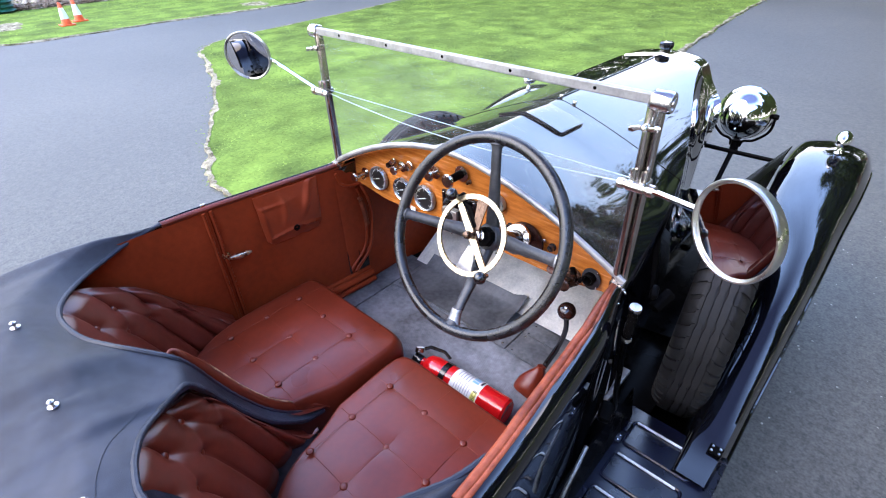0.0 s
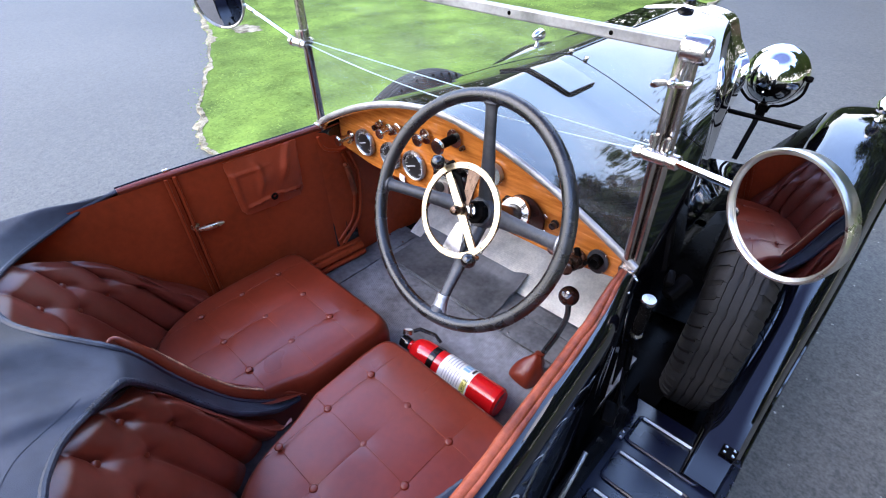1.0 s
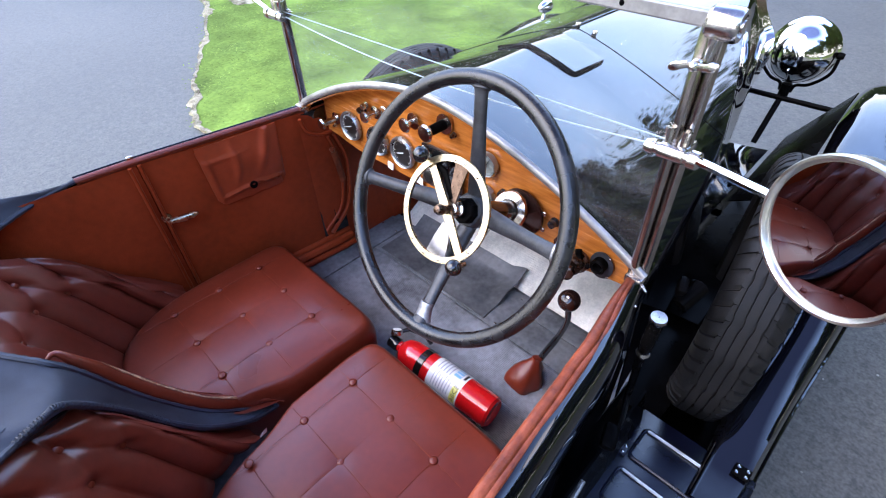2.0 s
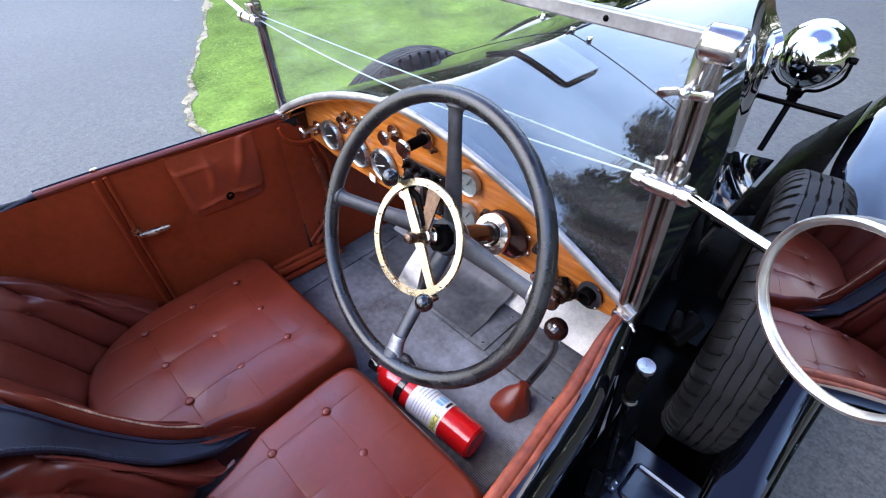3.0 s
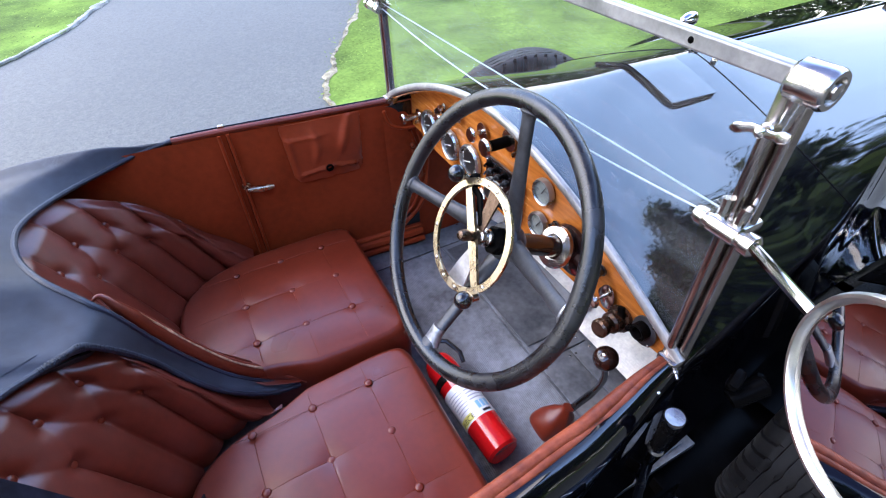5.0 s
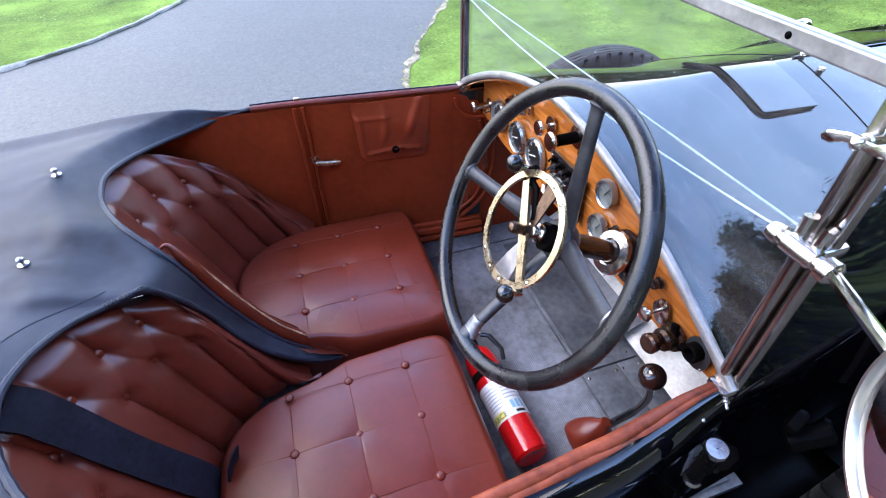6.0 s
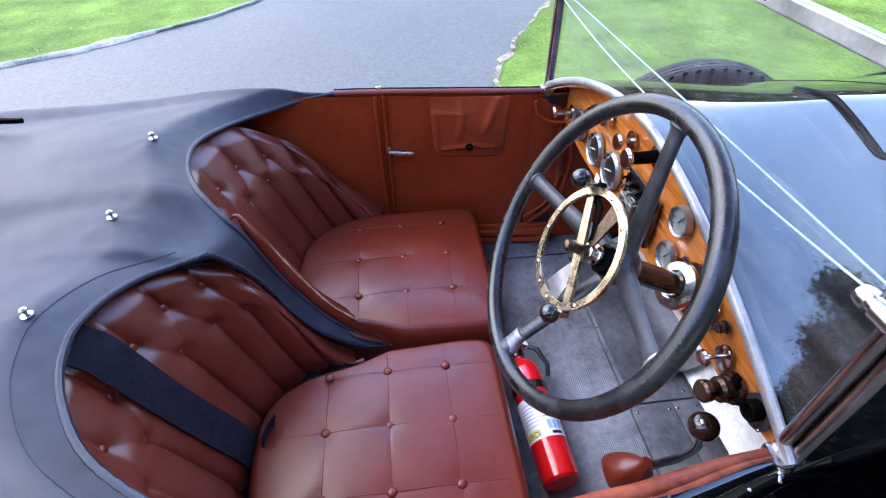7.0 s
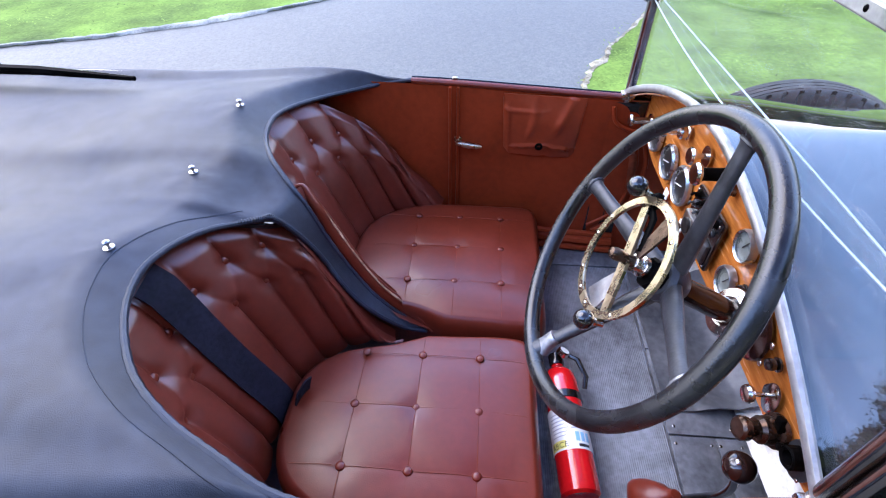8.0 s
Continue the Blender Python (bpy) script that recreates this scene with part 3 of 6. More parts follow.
# chassis, valance and running boards
bm = BM()
for s in (-1, 1):
    box(bm, 0.05, 4.0, 0.10, pose(s * 0.40, -0.45, 0.33), 0.006)
box(bm, 0.9, 0.06, 0.10, pose(0, 1.2, 0.33), 0.006)
box(bm, 0.9, 0.06, 0.10, pose(0, -1.9, 0.33), 0.006)
part("chassis_frame", bm, CHASSIS, car)
# black sheet added to keep the gap beside the engine dark
bm = BM()
surf(bm, lambda u, v: Vector((lerp(-0.60, 0.60, u), lerp(0.55, 1.52, v), 0.40 - 0.05 * math.cos((u - 0.5) * math.pi))), 10, 8)
solid(part("gap_tray", bm, CHASSIS, car, "added black tray filling the dark gap beside the engine"), 0.004)
for s in (-1, 1):
    bm = BM()
    surf(bm, lambda u, v: Vector((s * (0.616 + 0.016 * v), lerp(0.10, -1.5, u), lerp(0.56, 0.44, v))), 10, 4)
    solid(part("valance", bm, CHASSIS, car), 0.006)
    bm = BM()
    # added black fill that hides the ground below the body side
    box(bm, 0.26, 1.6, 0.008, pose(s * 0.53, 0.15, 0.36), 0.003)
    part("gap_apron", bm, CHASSIS, car)
    bm = BM()
    box(bm, 0.29, 1.72, 0.022, pose(s * 0.755, -0.72, 0.432), 0.006)
    board = part("running_board", bm, NAVY, car, "navy black running board")
    if s > 0:
        for y0 in (0.042, -0.088, -0.218, -0.348):
            bm = BM()
            w, d = 0.080, 0.034
            loop = []
            for cx, cy, a0 in ((w, d, 0), (-w, d, 90), (-w, -d, 180), (w, -d, 270)):
                for q in range(5):
                    a = radians(a0 + q * 22.5)
                    loop.append((0.745 + cx + 0.012 * math.cos(a), y0 + cy + 0.012 * math.sin(a), 0.4445))
            tube(bm, loop, 0.0045, 6, closed=True)
            part("tread_moulding", bm, NAVY, board)
            bm = BM()
            box(bm, 0.16, 0.009, 0.005, pose(0.740, y0 + d + 0.009, 0.446), 0.002)
            part("tread_strip", bm, TOEPLATE, board, "worn bright aluminium strip")
        for x, y in ((0.862, 0.118), (0.63, 0.0)):
            bm = BM()
            lift = 0.026 if x > 0.8 else 0.0
            box(bm, 0.036, 0.032, 0.006, pose(x, y, 0.446 + lift), 0.002)
            plate = part("board_plate", bm, NAVY if x < 0.86 else CHASSIS, board)
            for q in range(4):
                bm = BM()
                lathe(bm, [(0.001, 0.003), (0.004, 0.002), (0.0048, 0.0)], axis((x + (q % 2 - 0.5) * 0.020, y + (q // 2 - 0.5) * 0.017, 0.449 + lift), (0, 0, 1)), 8)
                part("bolt", bm, NICKEL, plate)

for s in (-1, 1):
    bm = BM()
    surf(bm, lambda u, v: Vector((s * lerp(0.56, 0.80, v), lerp(0.10, 1.15, u), 0.185 + 0.5 * smooth(0.75, 1.0, u))), 12, 2)
    solid(part("spare_well", bm, CHASSIS, car, "black well under the spare wheel"), 0.004)
    bm = BM()
    surf(bm, lambda u, v: Vector((s * 0.80, lerp(0.10, 0.95, u), lerp(0.185, lerp(0.45, 0.70, u), v))), 8, 2)
    solid(part("well_side", bm, CHASSIS, car), 0.004)
    bm = BM()
    surf(bm, lambda u, v: Vector((s * lerp(0.56, 0.80, u), 0.135, lerp(0.185, 0.425, v))), 2, 2)
    solid(part("well_end", bm, CHASSIS, car), 0.004)

# wings
WING = [(-0.0, 0.455, 0.788, 0.885), (0.12, 0.462, 0.785, 0.89), (0.35, 0.50, 0.775, 0.893), (0.6, 0.59, 0.77, 0.90), (0.90, 0.675, 0.745, 0.906), (1.17, 0.735, 0.647, 0.908),
        (1.415, 0.778, 0.62, 0.914), (1.62, 0.793, 0.612, 0.914), (1.80, 0.77, 0.612, 0.909), (1.97, 0.685, 0.617, 0.903), (2.08, 0.56, 0.63, 0.893)]


def wing(side):
    rows = []
    for i in range(57):
        y = lerp(0.0, 2.08, i / 56)
        z, xi, xo = curve_at(WING, y)
        r = []
        for k in range(17):
            t = k / 16
            x = lerp(xi, xo, t)
            crown = 0.035 * (1 - (2 * t - 1) ** 2) * smooth(0.05, 0.6, y)
            edge = -0.05 * smooth(0.86, 1.0, t) ** 2 - 0.035 * (1 - smooth(0.0, 0.12, t)) ** 2
            r.append(Vector((side * x, y, z + crown + edge)))
        r.append(Vector((side * (xo + 0.004), y, z - 0.062)))
        rows.append(r)
    ob = solid(part("front_wing", loft(BM(), rows, False), PAINT, car, "long gloss black front wing"), 0.005)
    bm = BM()
    tube(bm, [r[-1] for r in rows], 0.007, 8)
    part("wing_bead", bm, PAINT, ob)
    bm = BM()
    z, xi, xo = curve_at(WING, 1.58)
    c = Vector((side * 0.78, 1.58, z + 0.095))
    lathe(bm, [(0.001, -0.045), (0.016, -0.038), (0.027, -0.015), (0.031, 0.012), (0.031, 0.03), (0.027, 0.036)], axis(c, (0, 1, 0.05)), 18)
    lamp = part("side_lamp", bm, CHROME, ob, "small chrome sidelamp on the wing")
    bm = BM()
    lathe(bm, [(0.016, -0.055), (0.009, -0.04), (0.007, -0.02), (0.009, -0.005)], axis(c, (0, 0, 1)), 12)
    part("lamp_stem", bm, CHROME, lamp)
    return ob


for s in (-1, 1):
    wing(s)
    bm = BM()
    surf(bm, lambda u, v: Vector((s * lerp(0.47, 0.62, v), lerp(0.95, 1.55, u), lerp(0.60, lerp(0.68, 0.83, smooth(0.0, 0.9, u)), v))), 14, 5)
    solid(part("inner_valance", bm, CHASSIS, car), 0.004)
    bm = BM()
    surf(bm, lambda u, v: Vector((s * lerp(lerp(0.45, 0.285, smooth(0.0, 1.0, u)), 0.46, v), lerp(0.70, 1.34, u), 0.605 + 0.02 * v)), 12, 4)
    apron = solid(part("splash_apron", bm, PAINT, car, "gloss splash apron beside the bonnet"), 0.004)
    for y in (0.86, 1.02, 1.22):
        bm = BM()
        ball(bm, (s * 0.44, y, 0.628), 0.009, 0.6, 10)
        part("bolt", bm, CHASSIS, apron)
    # rear wing
    rows = []
    for i in range(25):
        a = radians(lerp(-15, 190, i / 24))
        y, z = -2.05 + 0.48 * math.cos(a), 0.36 + 0.50 * math.sin(a)
        rows.append([Vector((s * lerp(0.62, 0.89, k / 8), y, z + 0.02 * (1 - (k / 4 - 1) ** 2))) for k in range(9)])
    solid(part("rear_wing", loft(BM(), rows, False), PAINT, car, "gloss black rear wing"), 0.005)

# headlamps on their cross bar
bm = BM()
tube(bm, [(-0.64, 1.70, 0.69), (0.64, 1.70, 0.69)], 0.011, 10)
part("lamp_bar", bm, CHASSIS, car, "black cross bar carrying the headlamps")
for s in (-1, 1):
    c = Vector((s * 0.368, 1.72, 0.875))
    bm = BM()
    prof = [(0.001, -0.115)] + [(0.118 * math.sin(a), -0.115 * math.cos(a)) for a in np.linspace(0.12, 1.6, 14)] + [(0.124, 0.012), (0.126, 0.028), (0.118, 0.04)]
    lathe(bm, prof, axis(c, (0, 1, 0)), 36, caps=False)
    lamp = part("headlamp", bm, CHROME, car, "large chrome bowl headlamp")
    bm = BM()
    lathe(bm, [(0.118, 0.034), (0.07, 0.048), (0.001, 0.052)], axis(c, (0, 1, 0)), 28)
    part("lens", bm, EDGE, lamp)
    bm = BM()
    for q in (-1, 1):
        tube(bm, spline([c + Vector((q * 0.13, 0, 0.01)), c + Vector((q * 0.125, 0, -0.06)), c + Vector((q * 0.075, 0, -0.115)), c + Vector((q * 0.03, 0, -0.13)), c + Vector((q * 0.02, 0, -0.16))], 6), 0.0065, 8)
        lathe(bm, [(0.012, -0.012), (0.014, 0), (0.010, 0.012)], axis(c + Vector((q * 0.132, 0, 0.012)), (1, 0, 0)), 10)
    lathe(bm, [(0.02, -0.03), (0.02, 0.03)], axis(c + Vector((0, 0, -0.16)), (0, 0, 1)), 12)
    part("fork", bm, CHASSIS, lamp)
    bm = BM()
    tube(bm, [c + Vector((0, 0, -0.165)), c + Vector((-s * 0.01, -0.12, -0.36))], 0.012, 10)
    part("stay", bm, CHASSIS, lamp)
    bm = BM()
    box(bm, 0.006, 0.012, 0.05, pose(c.x, c.y - 0.10, c.z - 0.06, 30), 0.002)
    part("catch", bm, CHROME, lamp)


# ---- wheels ----
def wheel(c, lean, name, label, tread=True, yaw=0.0):
    """A wire wheel: axle along x, leaning by degrees."""
    bm = BM()
    prof = [(0.275, -0.049), (0.29, -0.068), (0.325, -0.078), (0.355, -0.073), (0.370, -0.061), (0.380, -0.043), (0.382, -0.022), (0.382, 0.022), (0.380, 0.043), (0.370, 0.061), (0.355, 0.073), (0.325, 0.078), (0.29, 0.068), (0.275, 0.049)]
    m = pose(*c, 0, lean, yaw) @ axis((0, 0, 0), (1, 0, 0))
    lathe(bm, prof + [(0.262, 0.03), (0.262, -0.03)], m, 72, caps=False)
    tyre = part("tyre", bm, RUBBER, None, "worn black treaded tyre")
    tyre.parent = car
    tyre.name = name
    tyre["label"] = label
    if tread:
        bm = BM()
        for rr in (-0.0225, 0.0, 0.0225):
            rows = []
            for k in range(192):
                an = 2 * math.pi * k / 192
                jog = 0.0026 if k % 8 in (1, 2) else 0.0
                rows.append([m @ Vector((r * math.cos(an), r * math.sin(an), w)) for r, w in (
                    (0.380, rr - 0.0102 + jog), (0.3915, rr - 0.0096 + jog), (0.3915, rr + 0.0096 - jog), (0.380, rr + 0.0102 - jog))])
            loft(bm, rows + rows[:1], False)
        part("tread_rib", bm, RUBBER, tyre)
        for sd in (-1, 1):
            bm = BM()
            for k in range(60):
                a = 2 * math.pi * k / 60
                rows = []
                for w, r, h, sk in ((0.0345, 0.391, 0.0515, 0.0), (0.043, 0.3895, 0.050, 0.004), (0.0445, 0.389, 0.035, 0.010), (0.061, 0.380, 0.033, 0.030), (0.0715, 0.366, 0.030, 0.044), (0.0775, 0.347, 0.024, 0.052)):
                    rows.append([m @ Vector(((r - dr) * math.cos(a + da * h + sk), (r - dr) * math.sin(a + da * h + sk), sd * w)) for dr, da in ((0.012, -1.04), (0.0, -1), (0.0, 1), (0.012, 1.04))])
                loft(bm, rows, False)
            part("tread_shoulder", bm, RUBBER, tyre)
    bm = BM()
    lathe(bm, [(0.268, -0.042), (0.276, -0.046), (0.262, -0.03), (0.250, -0.022), (0.250, 0.022), (0.262, 0.03), (0.276, 0.046), (0.268, 0.042), (0.244, 0.0)], m, 48, caps=False)
    part("rim", bm, CHASSIS, tyre)
    first = None
    for k in range(30):
        a, sd = 2 * math.pi * k / 30, 1 if k % 2 else -1
        p, q = m @ Vector((0.035 * math.cos(a + 0.5), 0.035 * math.sin(a + 0.5), sd * 0.045)), m @ Vector((0.25 * math.cos(a), 0.25 * math.sin(a), sd * 0.008))
        if first is None:
            first = part("spoke", lathe(BM(), [(0.0026, 0), (0.0026, (q - p).length)], None, 5), CHASSIS, tyre, m=axis(p, q - p))
        else:
            again("spoke", first, tyre, axis(p, q - p))
    bm = BM()
    lathe(bm, [(0.001, -0.055), (0.035, -0.055), (0.040, -0.03), (0.030, 0.0), (0.040, 0.035), (0.042, 0.075), (0.036, 0.085), (0.001, 0.088)], m, 18)
    part("hub", bm, CHASSIS, tyre)
    return tyre


wheel((0.665, 0.59, 0.575), 2, "spare_wheel", "side mounted spare wire wheel with treaded tyre", True, 9)
wheel((-0.635, 0.57, 0.585), -2, "spare_wheel", "side mounted spare wire wheel with treaded tyre", True, -9)
for s in (-1, 1):
    wheel((s * 0.73, 1.55, GROUND + 0.386), 0, "front_wheel", "wire front wheel with black tyre", False)
    wheel((s * 0.73, -2.05, GROUND + 0.386), 0, "rear_wheel", "wire rear wheel with black tyre", False)

# ---- windscreen ----
SCR_Z, SCR_M = 1.411, 1.238
SCR_L = 1.424  # the rail stands a little higher at its passenger end
XL, XR = -0.547, 0.536
bm = BM()
box(bm, XR - XL + 0.01, 0.015, 0.021, pose((XL + XR) / 2, 0.0, (SCR_Z + SCR_L) / 2, 0, math.degrees(math.atan2(SCR_L - SCR_Z, XR - XL)), 0), 0.003)
screen = part("screen_rail", bm, ALU, car, "polished alloy windscreen top rail", angle=20)
for k, x in enumerate(np.linspace(XL + 0.12, XR - 0.12, 5)):
    bm = BM()
    ball(bm, (x, -0.0075, lerp(SCR_L, SCR_Z, (x - XL) / (XR - XL))), 0.004, 0.6, 10, (0, -1, 0))
    part("screw", bm, CHASSIS, screen)
for s, x, zt in ((-1, XL, SCR_L), (1, XR, SCR_Z)):
    bm = BM()
    box(bm, 0.017, 0.026, zt - 0.95, pose(x, 0.002, (zt + 0.95) / 2), 0.007, 3)
    post = part("screen_post", bm, POSTMETAL, screen, "nickel windscreen post")
    bm = BM()
    tube(bm, [(x + s * 0.0165, 0.006, 0.965), (x + s * 0.0165, 0.006, zt - 0.02)], 0.0085, 14)
    part("post_rod", bm, POSTMETAL, post)
    bm = BM()
    lathe(bm, [(0.001, -0.016), (0.018, -0.016), (0.021, -0.012), (0.021, 0.020), (0.019, 0.024), (0.014, 0.024), (0.013, 0.020), (0.009, 0.020), (0.008, 0.026), (0.001, 0.027)], axis((x + s * 0.012, 0.004, zt - 0.004), (s, 0, 0)), 28)
    tube(bm, [(x + s * 0.004, 0.004, zt - 0.06), (x + s * 0.008, 0.004, zt - 0.02)], [0.011, 0.014], 14)
    part("pivot", bm, NICKEL, post)
    bm = BM()
    c = Vector((x + s * 0.004, -0.026, zt - 0.050))
    lathe(bm, [(0.008, -0.022), (0.008, -0.006), (0.006, -0.004), (0.006, 0.003), (0.0065, 0.006), (0.003, 0.010), (0.001, 0.011)], axis(c, (0, -1, 0.1)), 14)
    for q in (-1, 1):
        tube(bm, spline([c, c + Vector((q * 0.010, -0.002, 0.000)), c + Vector((q * 0.020, -0.005, 0.003 * q)), c + Vector((q * 0.030, -0.005, 0.008 * q))], 4), [0.0045] * 4 + [0.005] * 4 + [0.006] * 3 + [0.0045, 0.003], 8, flat=0.45, up=(0, 1, 0))
    part("wing_nut", bm, NICKEL, post)
    bm = BM()
    box(bm, 0.034, 0.040, 0.018, pose(x + s * 0.008, 0.0, 0.970), 0.006)
    lathe(bm, [(0.0045, 0.0), (0.0045, 0.008), (0.0026, 0.009), (0.0026, 0.017), (0.001, 0.018)], axis((x + s * 0.024, -0.012, 0.966), (s, -0.7, -0.1)), 10)
    part("post_foot", bm, POSTMETAL, post)
    # mirror arm clamp
    bm = BM()
    lathe(bm, [(0.001, -0.036), (0.010, -0.036), (0.012, -0.030), (0.012, -0.022), (0.009, -0.020), (0.009, -0.016), (0.012, -0.014), (0.012, 0.022), (0.010, 0.024), (0.010, 0.028), (0.014, 0.030), (0.014, 0.042), (0.009, 0.046), (0.001, 0.047)], axis((x + s * 0.004, -0.020, SCR_M - 0.004), (s, 0, 0)), 14)
    box(bm, 0.034, 0.046, 0.020, pose(x + s * 0.010, 0.0, SCR_M - 0.004), 0.005)
    for q in (-1, 1):
        tube(bm, [(x + s * 0.006 + q * 0.011, -0.014, SCR_M), (x + s * 0.006 + q * 0.011, -0.013, SCR_M + 0.022), (x + s * 0.006 + q * 0.012, -0.012, SCR_M + 0.030)], [0.007, 0.007, 0.0075], 10)
    part("clamp", bm, NICKEL, post)


def pane(high, low, y, name):
    def f(u, v):
        x = lerp(XL + 0.006, XR - 0.006, u)
        return Vector((x, y, lerp(high(x), low(x), v)))
    ob = part(name, surf(BM(), f, 40, 2), GLASS, screen, "clear glass windscreen pane")
    ob.visible_shadow = False
    bm = BM()
    tube(bm, [(x, y, high(x) if name == "lower_pane" else low(x)) for x in np.linspace(XL + 0.006, XR - 0.006, 30)], 0.0019, 6, flat=0.6)
    part("pane_edge", bm, EDGE, ob, "bright polished glass edge")
    return ob


def sag(x):
    return SCR_M - 0.004 - 0.030 * max(0.0, 1 - (x / 0.54) ** 2)


pane(lambda x: lerp(SCR_L, SCR_Z, (x - XL) / (XR - XL)), sag, -0.006, "upper_pane")
pane(lambda x: SCR_M, lambda x: hoop_z(x) + 0.008, 0.006, "lower_pane")


def mirror(start, c, n, r, label):
    n = Vector(n).normalized()
    c = Vector(c)
    bm = BM()
    back = c - n * 0.035
    m = axis(c, n)
    lathe(bm, [(0.001, -0.026), (r * 0.6, -0.024), (r * 0.93, -0.019), (r * 1.0, -0.012), (r * 1.01, -0.003), (r * 1.035, 0.001), (r * 1.04, 0.005), (r * 1.02, 0.008), (r * 0.985, 0.008), (r * 0.955, 0.005), (r * 0.945, 0.002)], m, 56)
    ob = part("wing_mirror", bm, NICKEL_S, car, label)
    bm = BM()
    lathe(bm, [(0.001, 0.0042), (r * 0.4, 0.0038), (r * 0.75, 0.0028), (r * 0.935, 0.0022), (r * 0.935, 0.0)], m, 48)
    part("mirror_glass", bm, MIRROR, ob, "silvered convex mirror glass")
    bm = BM()
    way = Vector(start) - c
    side = (way - n * way.dot(n)).normalized()
    tube(bm, [start, c - n * 0.02 if way.dot(n) < 0 else c + side * r * 0.99 - n * 0.008], 0.0065, 10)
    part("mirror_arm", bm, CHROME, ob)
    return ob


mirror((0.575, -0.020, 1.236), (0.764, -0.181, 1.293), (-0.52, -0.854, 0.0), 0.080, "round nickel driving mirror on a rod arm")
mirror((-0.56, -0.02, 1.236), (-0.93, -0.06, 1.31), (0.58, -0.81, -0.073), 0.083, "round nickel passenger side mirror on a rod arm")


# ---- cockpit ----
# leather roll on the right-hand sill, thin roll on the door side
def sill_at(y, off, up):
    """A place beside the top of the right-hand sill; the roll draws in towards the screen post."""
    p = rail(y, 1)
    return p + Vector((off - 0.014 * smooth(-0.22, 0.0, y) + 0.0012 * noise.noise(Vector((y * 14, off * 90, 2))), 0, up + 0.0022 * noise.noise(Vector((y * 11, 1, off * 60)))))


ys = np.linspace(0.012, -0.66, 60)
bm = BM()
tube(bm, [sill_at(y, -0.0045 + 0.002 * smooth(-0.14, 0.01, y), 0.006) for y in ys], [(0.0098 + 0.0012 * noise.noise(Vector((y * 26, 4, 0)))) * lerp(1.0, 0.62, smooth(-0.14, 0.01, y)) for y in ys], 14, flat=0.8)
sill_roll = part("sill_roll", bm, LEATHER_W, car, "worn brown leather sill roll")
bm = BM()
tube(bm, [sill_at(y, 0.0068 - 0.003 * smooth(-0.14, 0.01, y), 0.0055) for y in ys], [(0.0066 + 0.0008 * noise.noise(Vector((y * 22, 9, 0)))) * lerp(1.0, 0.62, smooth(-0.14, 0.01, y)) for y in ys], 12, flat=0.9)
part("outer_welt", bm, LEATHER_W, sill_roll, "second leather welt along the sill")
for y in np.linspace(-0.06, -0.6, 10):
    bm = BM()
    ball(bm, rail(y, 1) + Vector((0.017, 0, -0.005)), 0.003, 0.6, 8, (0.3, 0, 1))
    part("tack", bm, NICKEL, sill_roll)
bm = BM()
tube(bm, [rail(y, -1) + Vector((0.007, 0, 0.002)) for y in np.linspace(0.0, -0.62, 30)], 0.0095, 10)
part("door_roll", bm, LEATHER, car, "brown leather piping on the door top")
bm = BM()
tube(bm, [rail(y, -1) + Vector((-0.008, 0, 0.004)) for y in np.linspace(0.02, -0.62, 30)], 0.0065, 8)
part("door_bead", bm, PAINT, car, "thin gloss black outer bead")


def trim_panel(name, y0, y1, z0, label, side=-1, puff=0.006):
    def f(u, v):
        y = lerp(y0, y1, u)
        r = rail(y, side)
        z = lerp(r.z - 0.004, z0, v)
        x = abs(r.x) - 0.012 - puff * (max(0.0, math.sin(math.pi * u)) * max(0.0, math.sin(math.pi * v))) ** 0.4 - 0.004 * v
        wr = 0.0015 * noise.noise(Vector((y * 9, z * 9, 3)))
        return Vector((side * (x + wr), y, z))
    return part(name, surf(BM(), f, 30, 16), LEATHER_D, car, label)


door_trim = trim_panel("door_trim", -0.035, -0.485, 0.405, "brown leather door trim")
trim_panel("side_trim", -0.486, -1.05, 0.40, "brown leather side trim")
trim_panel("kick_trim", 0.26, -0.036, 0.40, "brown leather kick panel")
trim_panel("side_trim", 0.0, -1.05, 0.40, "brown leather side trim", 1)
bm = BM()
surf(bm, lambda u, v: Vector((-min(0.536, hood_at(lerp(0.245, 0.55, u))[3] - 0.016), lerp(0.245, 0.55, u), lerp(0.40, 0.86, v))), 10, 8)
solid(part("footwell_trim", bm, LEATHER_D, car, "brown leather footwell lining"), 0.004)
bm = BM()
for dy in (-0.012, 0.012):
    tube(bm, [rail(-0.492, -1) + Vector((0.020 + 0.004 * k / 10, dy, -0.004 - 0.5 * k / 10)) for k in range(11)], 0.005, 8)
part("door_welt", bm, LEATHER_D, door_trim, "leather welt on the door edge")
bm = BM()
for k, (z, g) in enumerate(((0.470, 0.012), (0.450, 0.016), (0.425, 0.012))):
    tube(bm, [(rail(y, -1).x + 0.020 + 0.012 * k, y, z) for y in np.linspace(0.06, -0.5, 12)], g, 8)
part("sill_welt", bm, LEATHER_D, door_trim)
bm = BM()
tube(bm, spline([(-0.532, -0.035, 0.945), (-0.530, -0.02, 0.90), (-0.526, 0.02, 0.878), (-0.52, 0.06, 0.875)], 6), 0.006, 8)
tube(bm, spline([(-0.527, 0.07, 0.86), (-0.526, 0.10, 0.75), (-0.528, 0.075, 0.58), (-0.533, -0.01, 0.49)], 6), 0.008, 8)
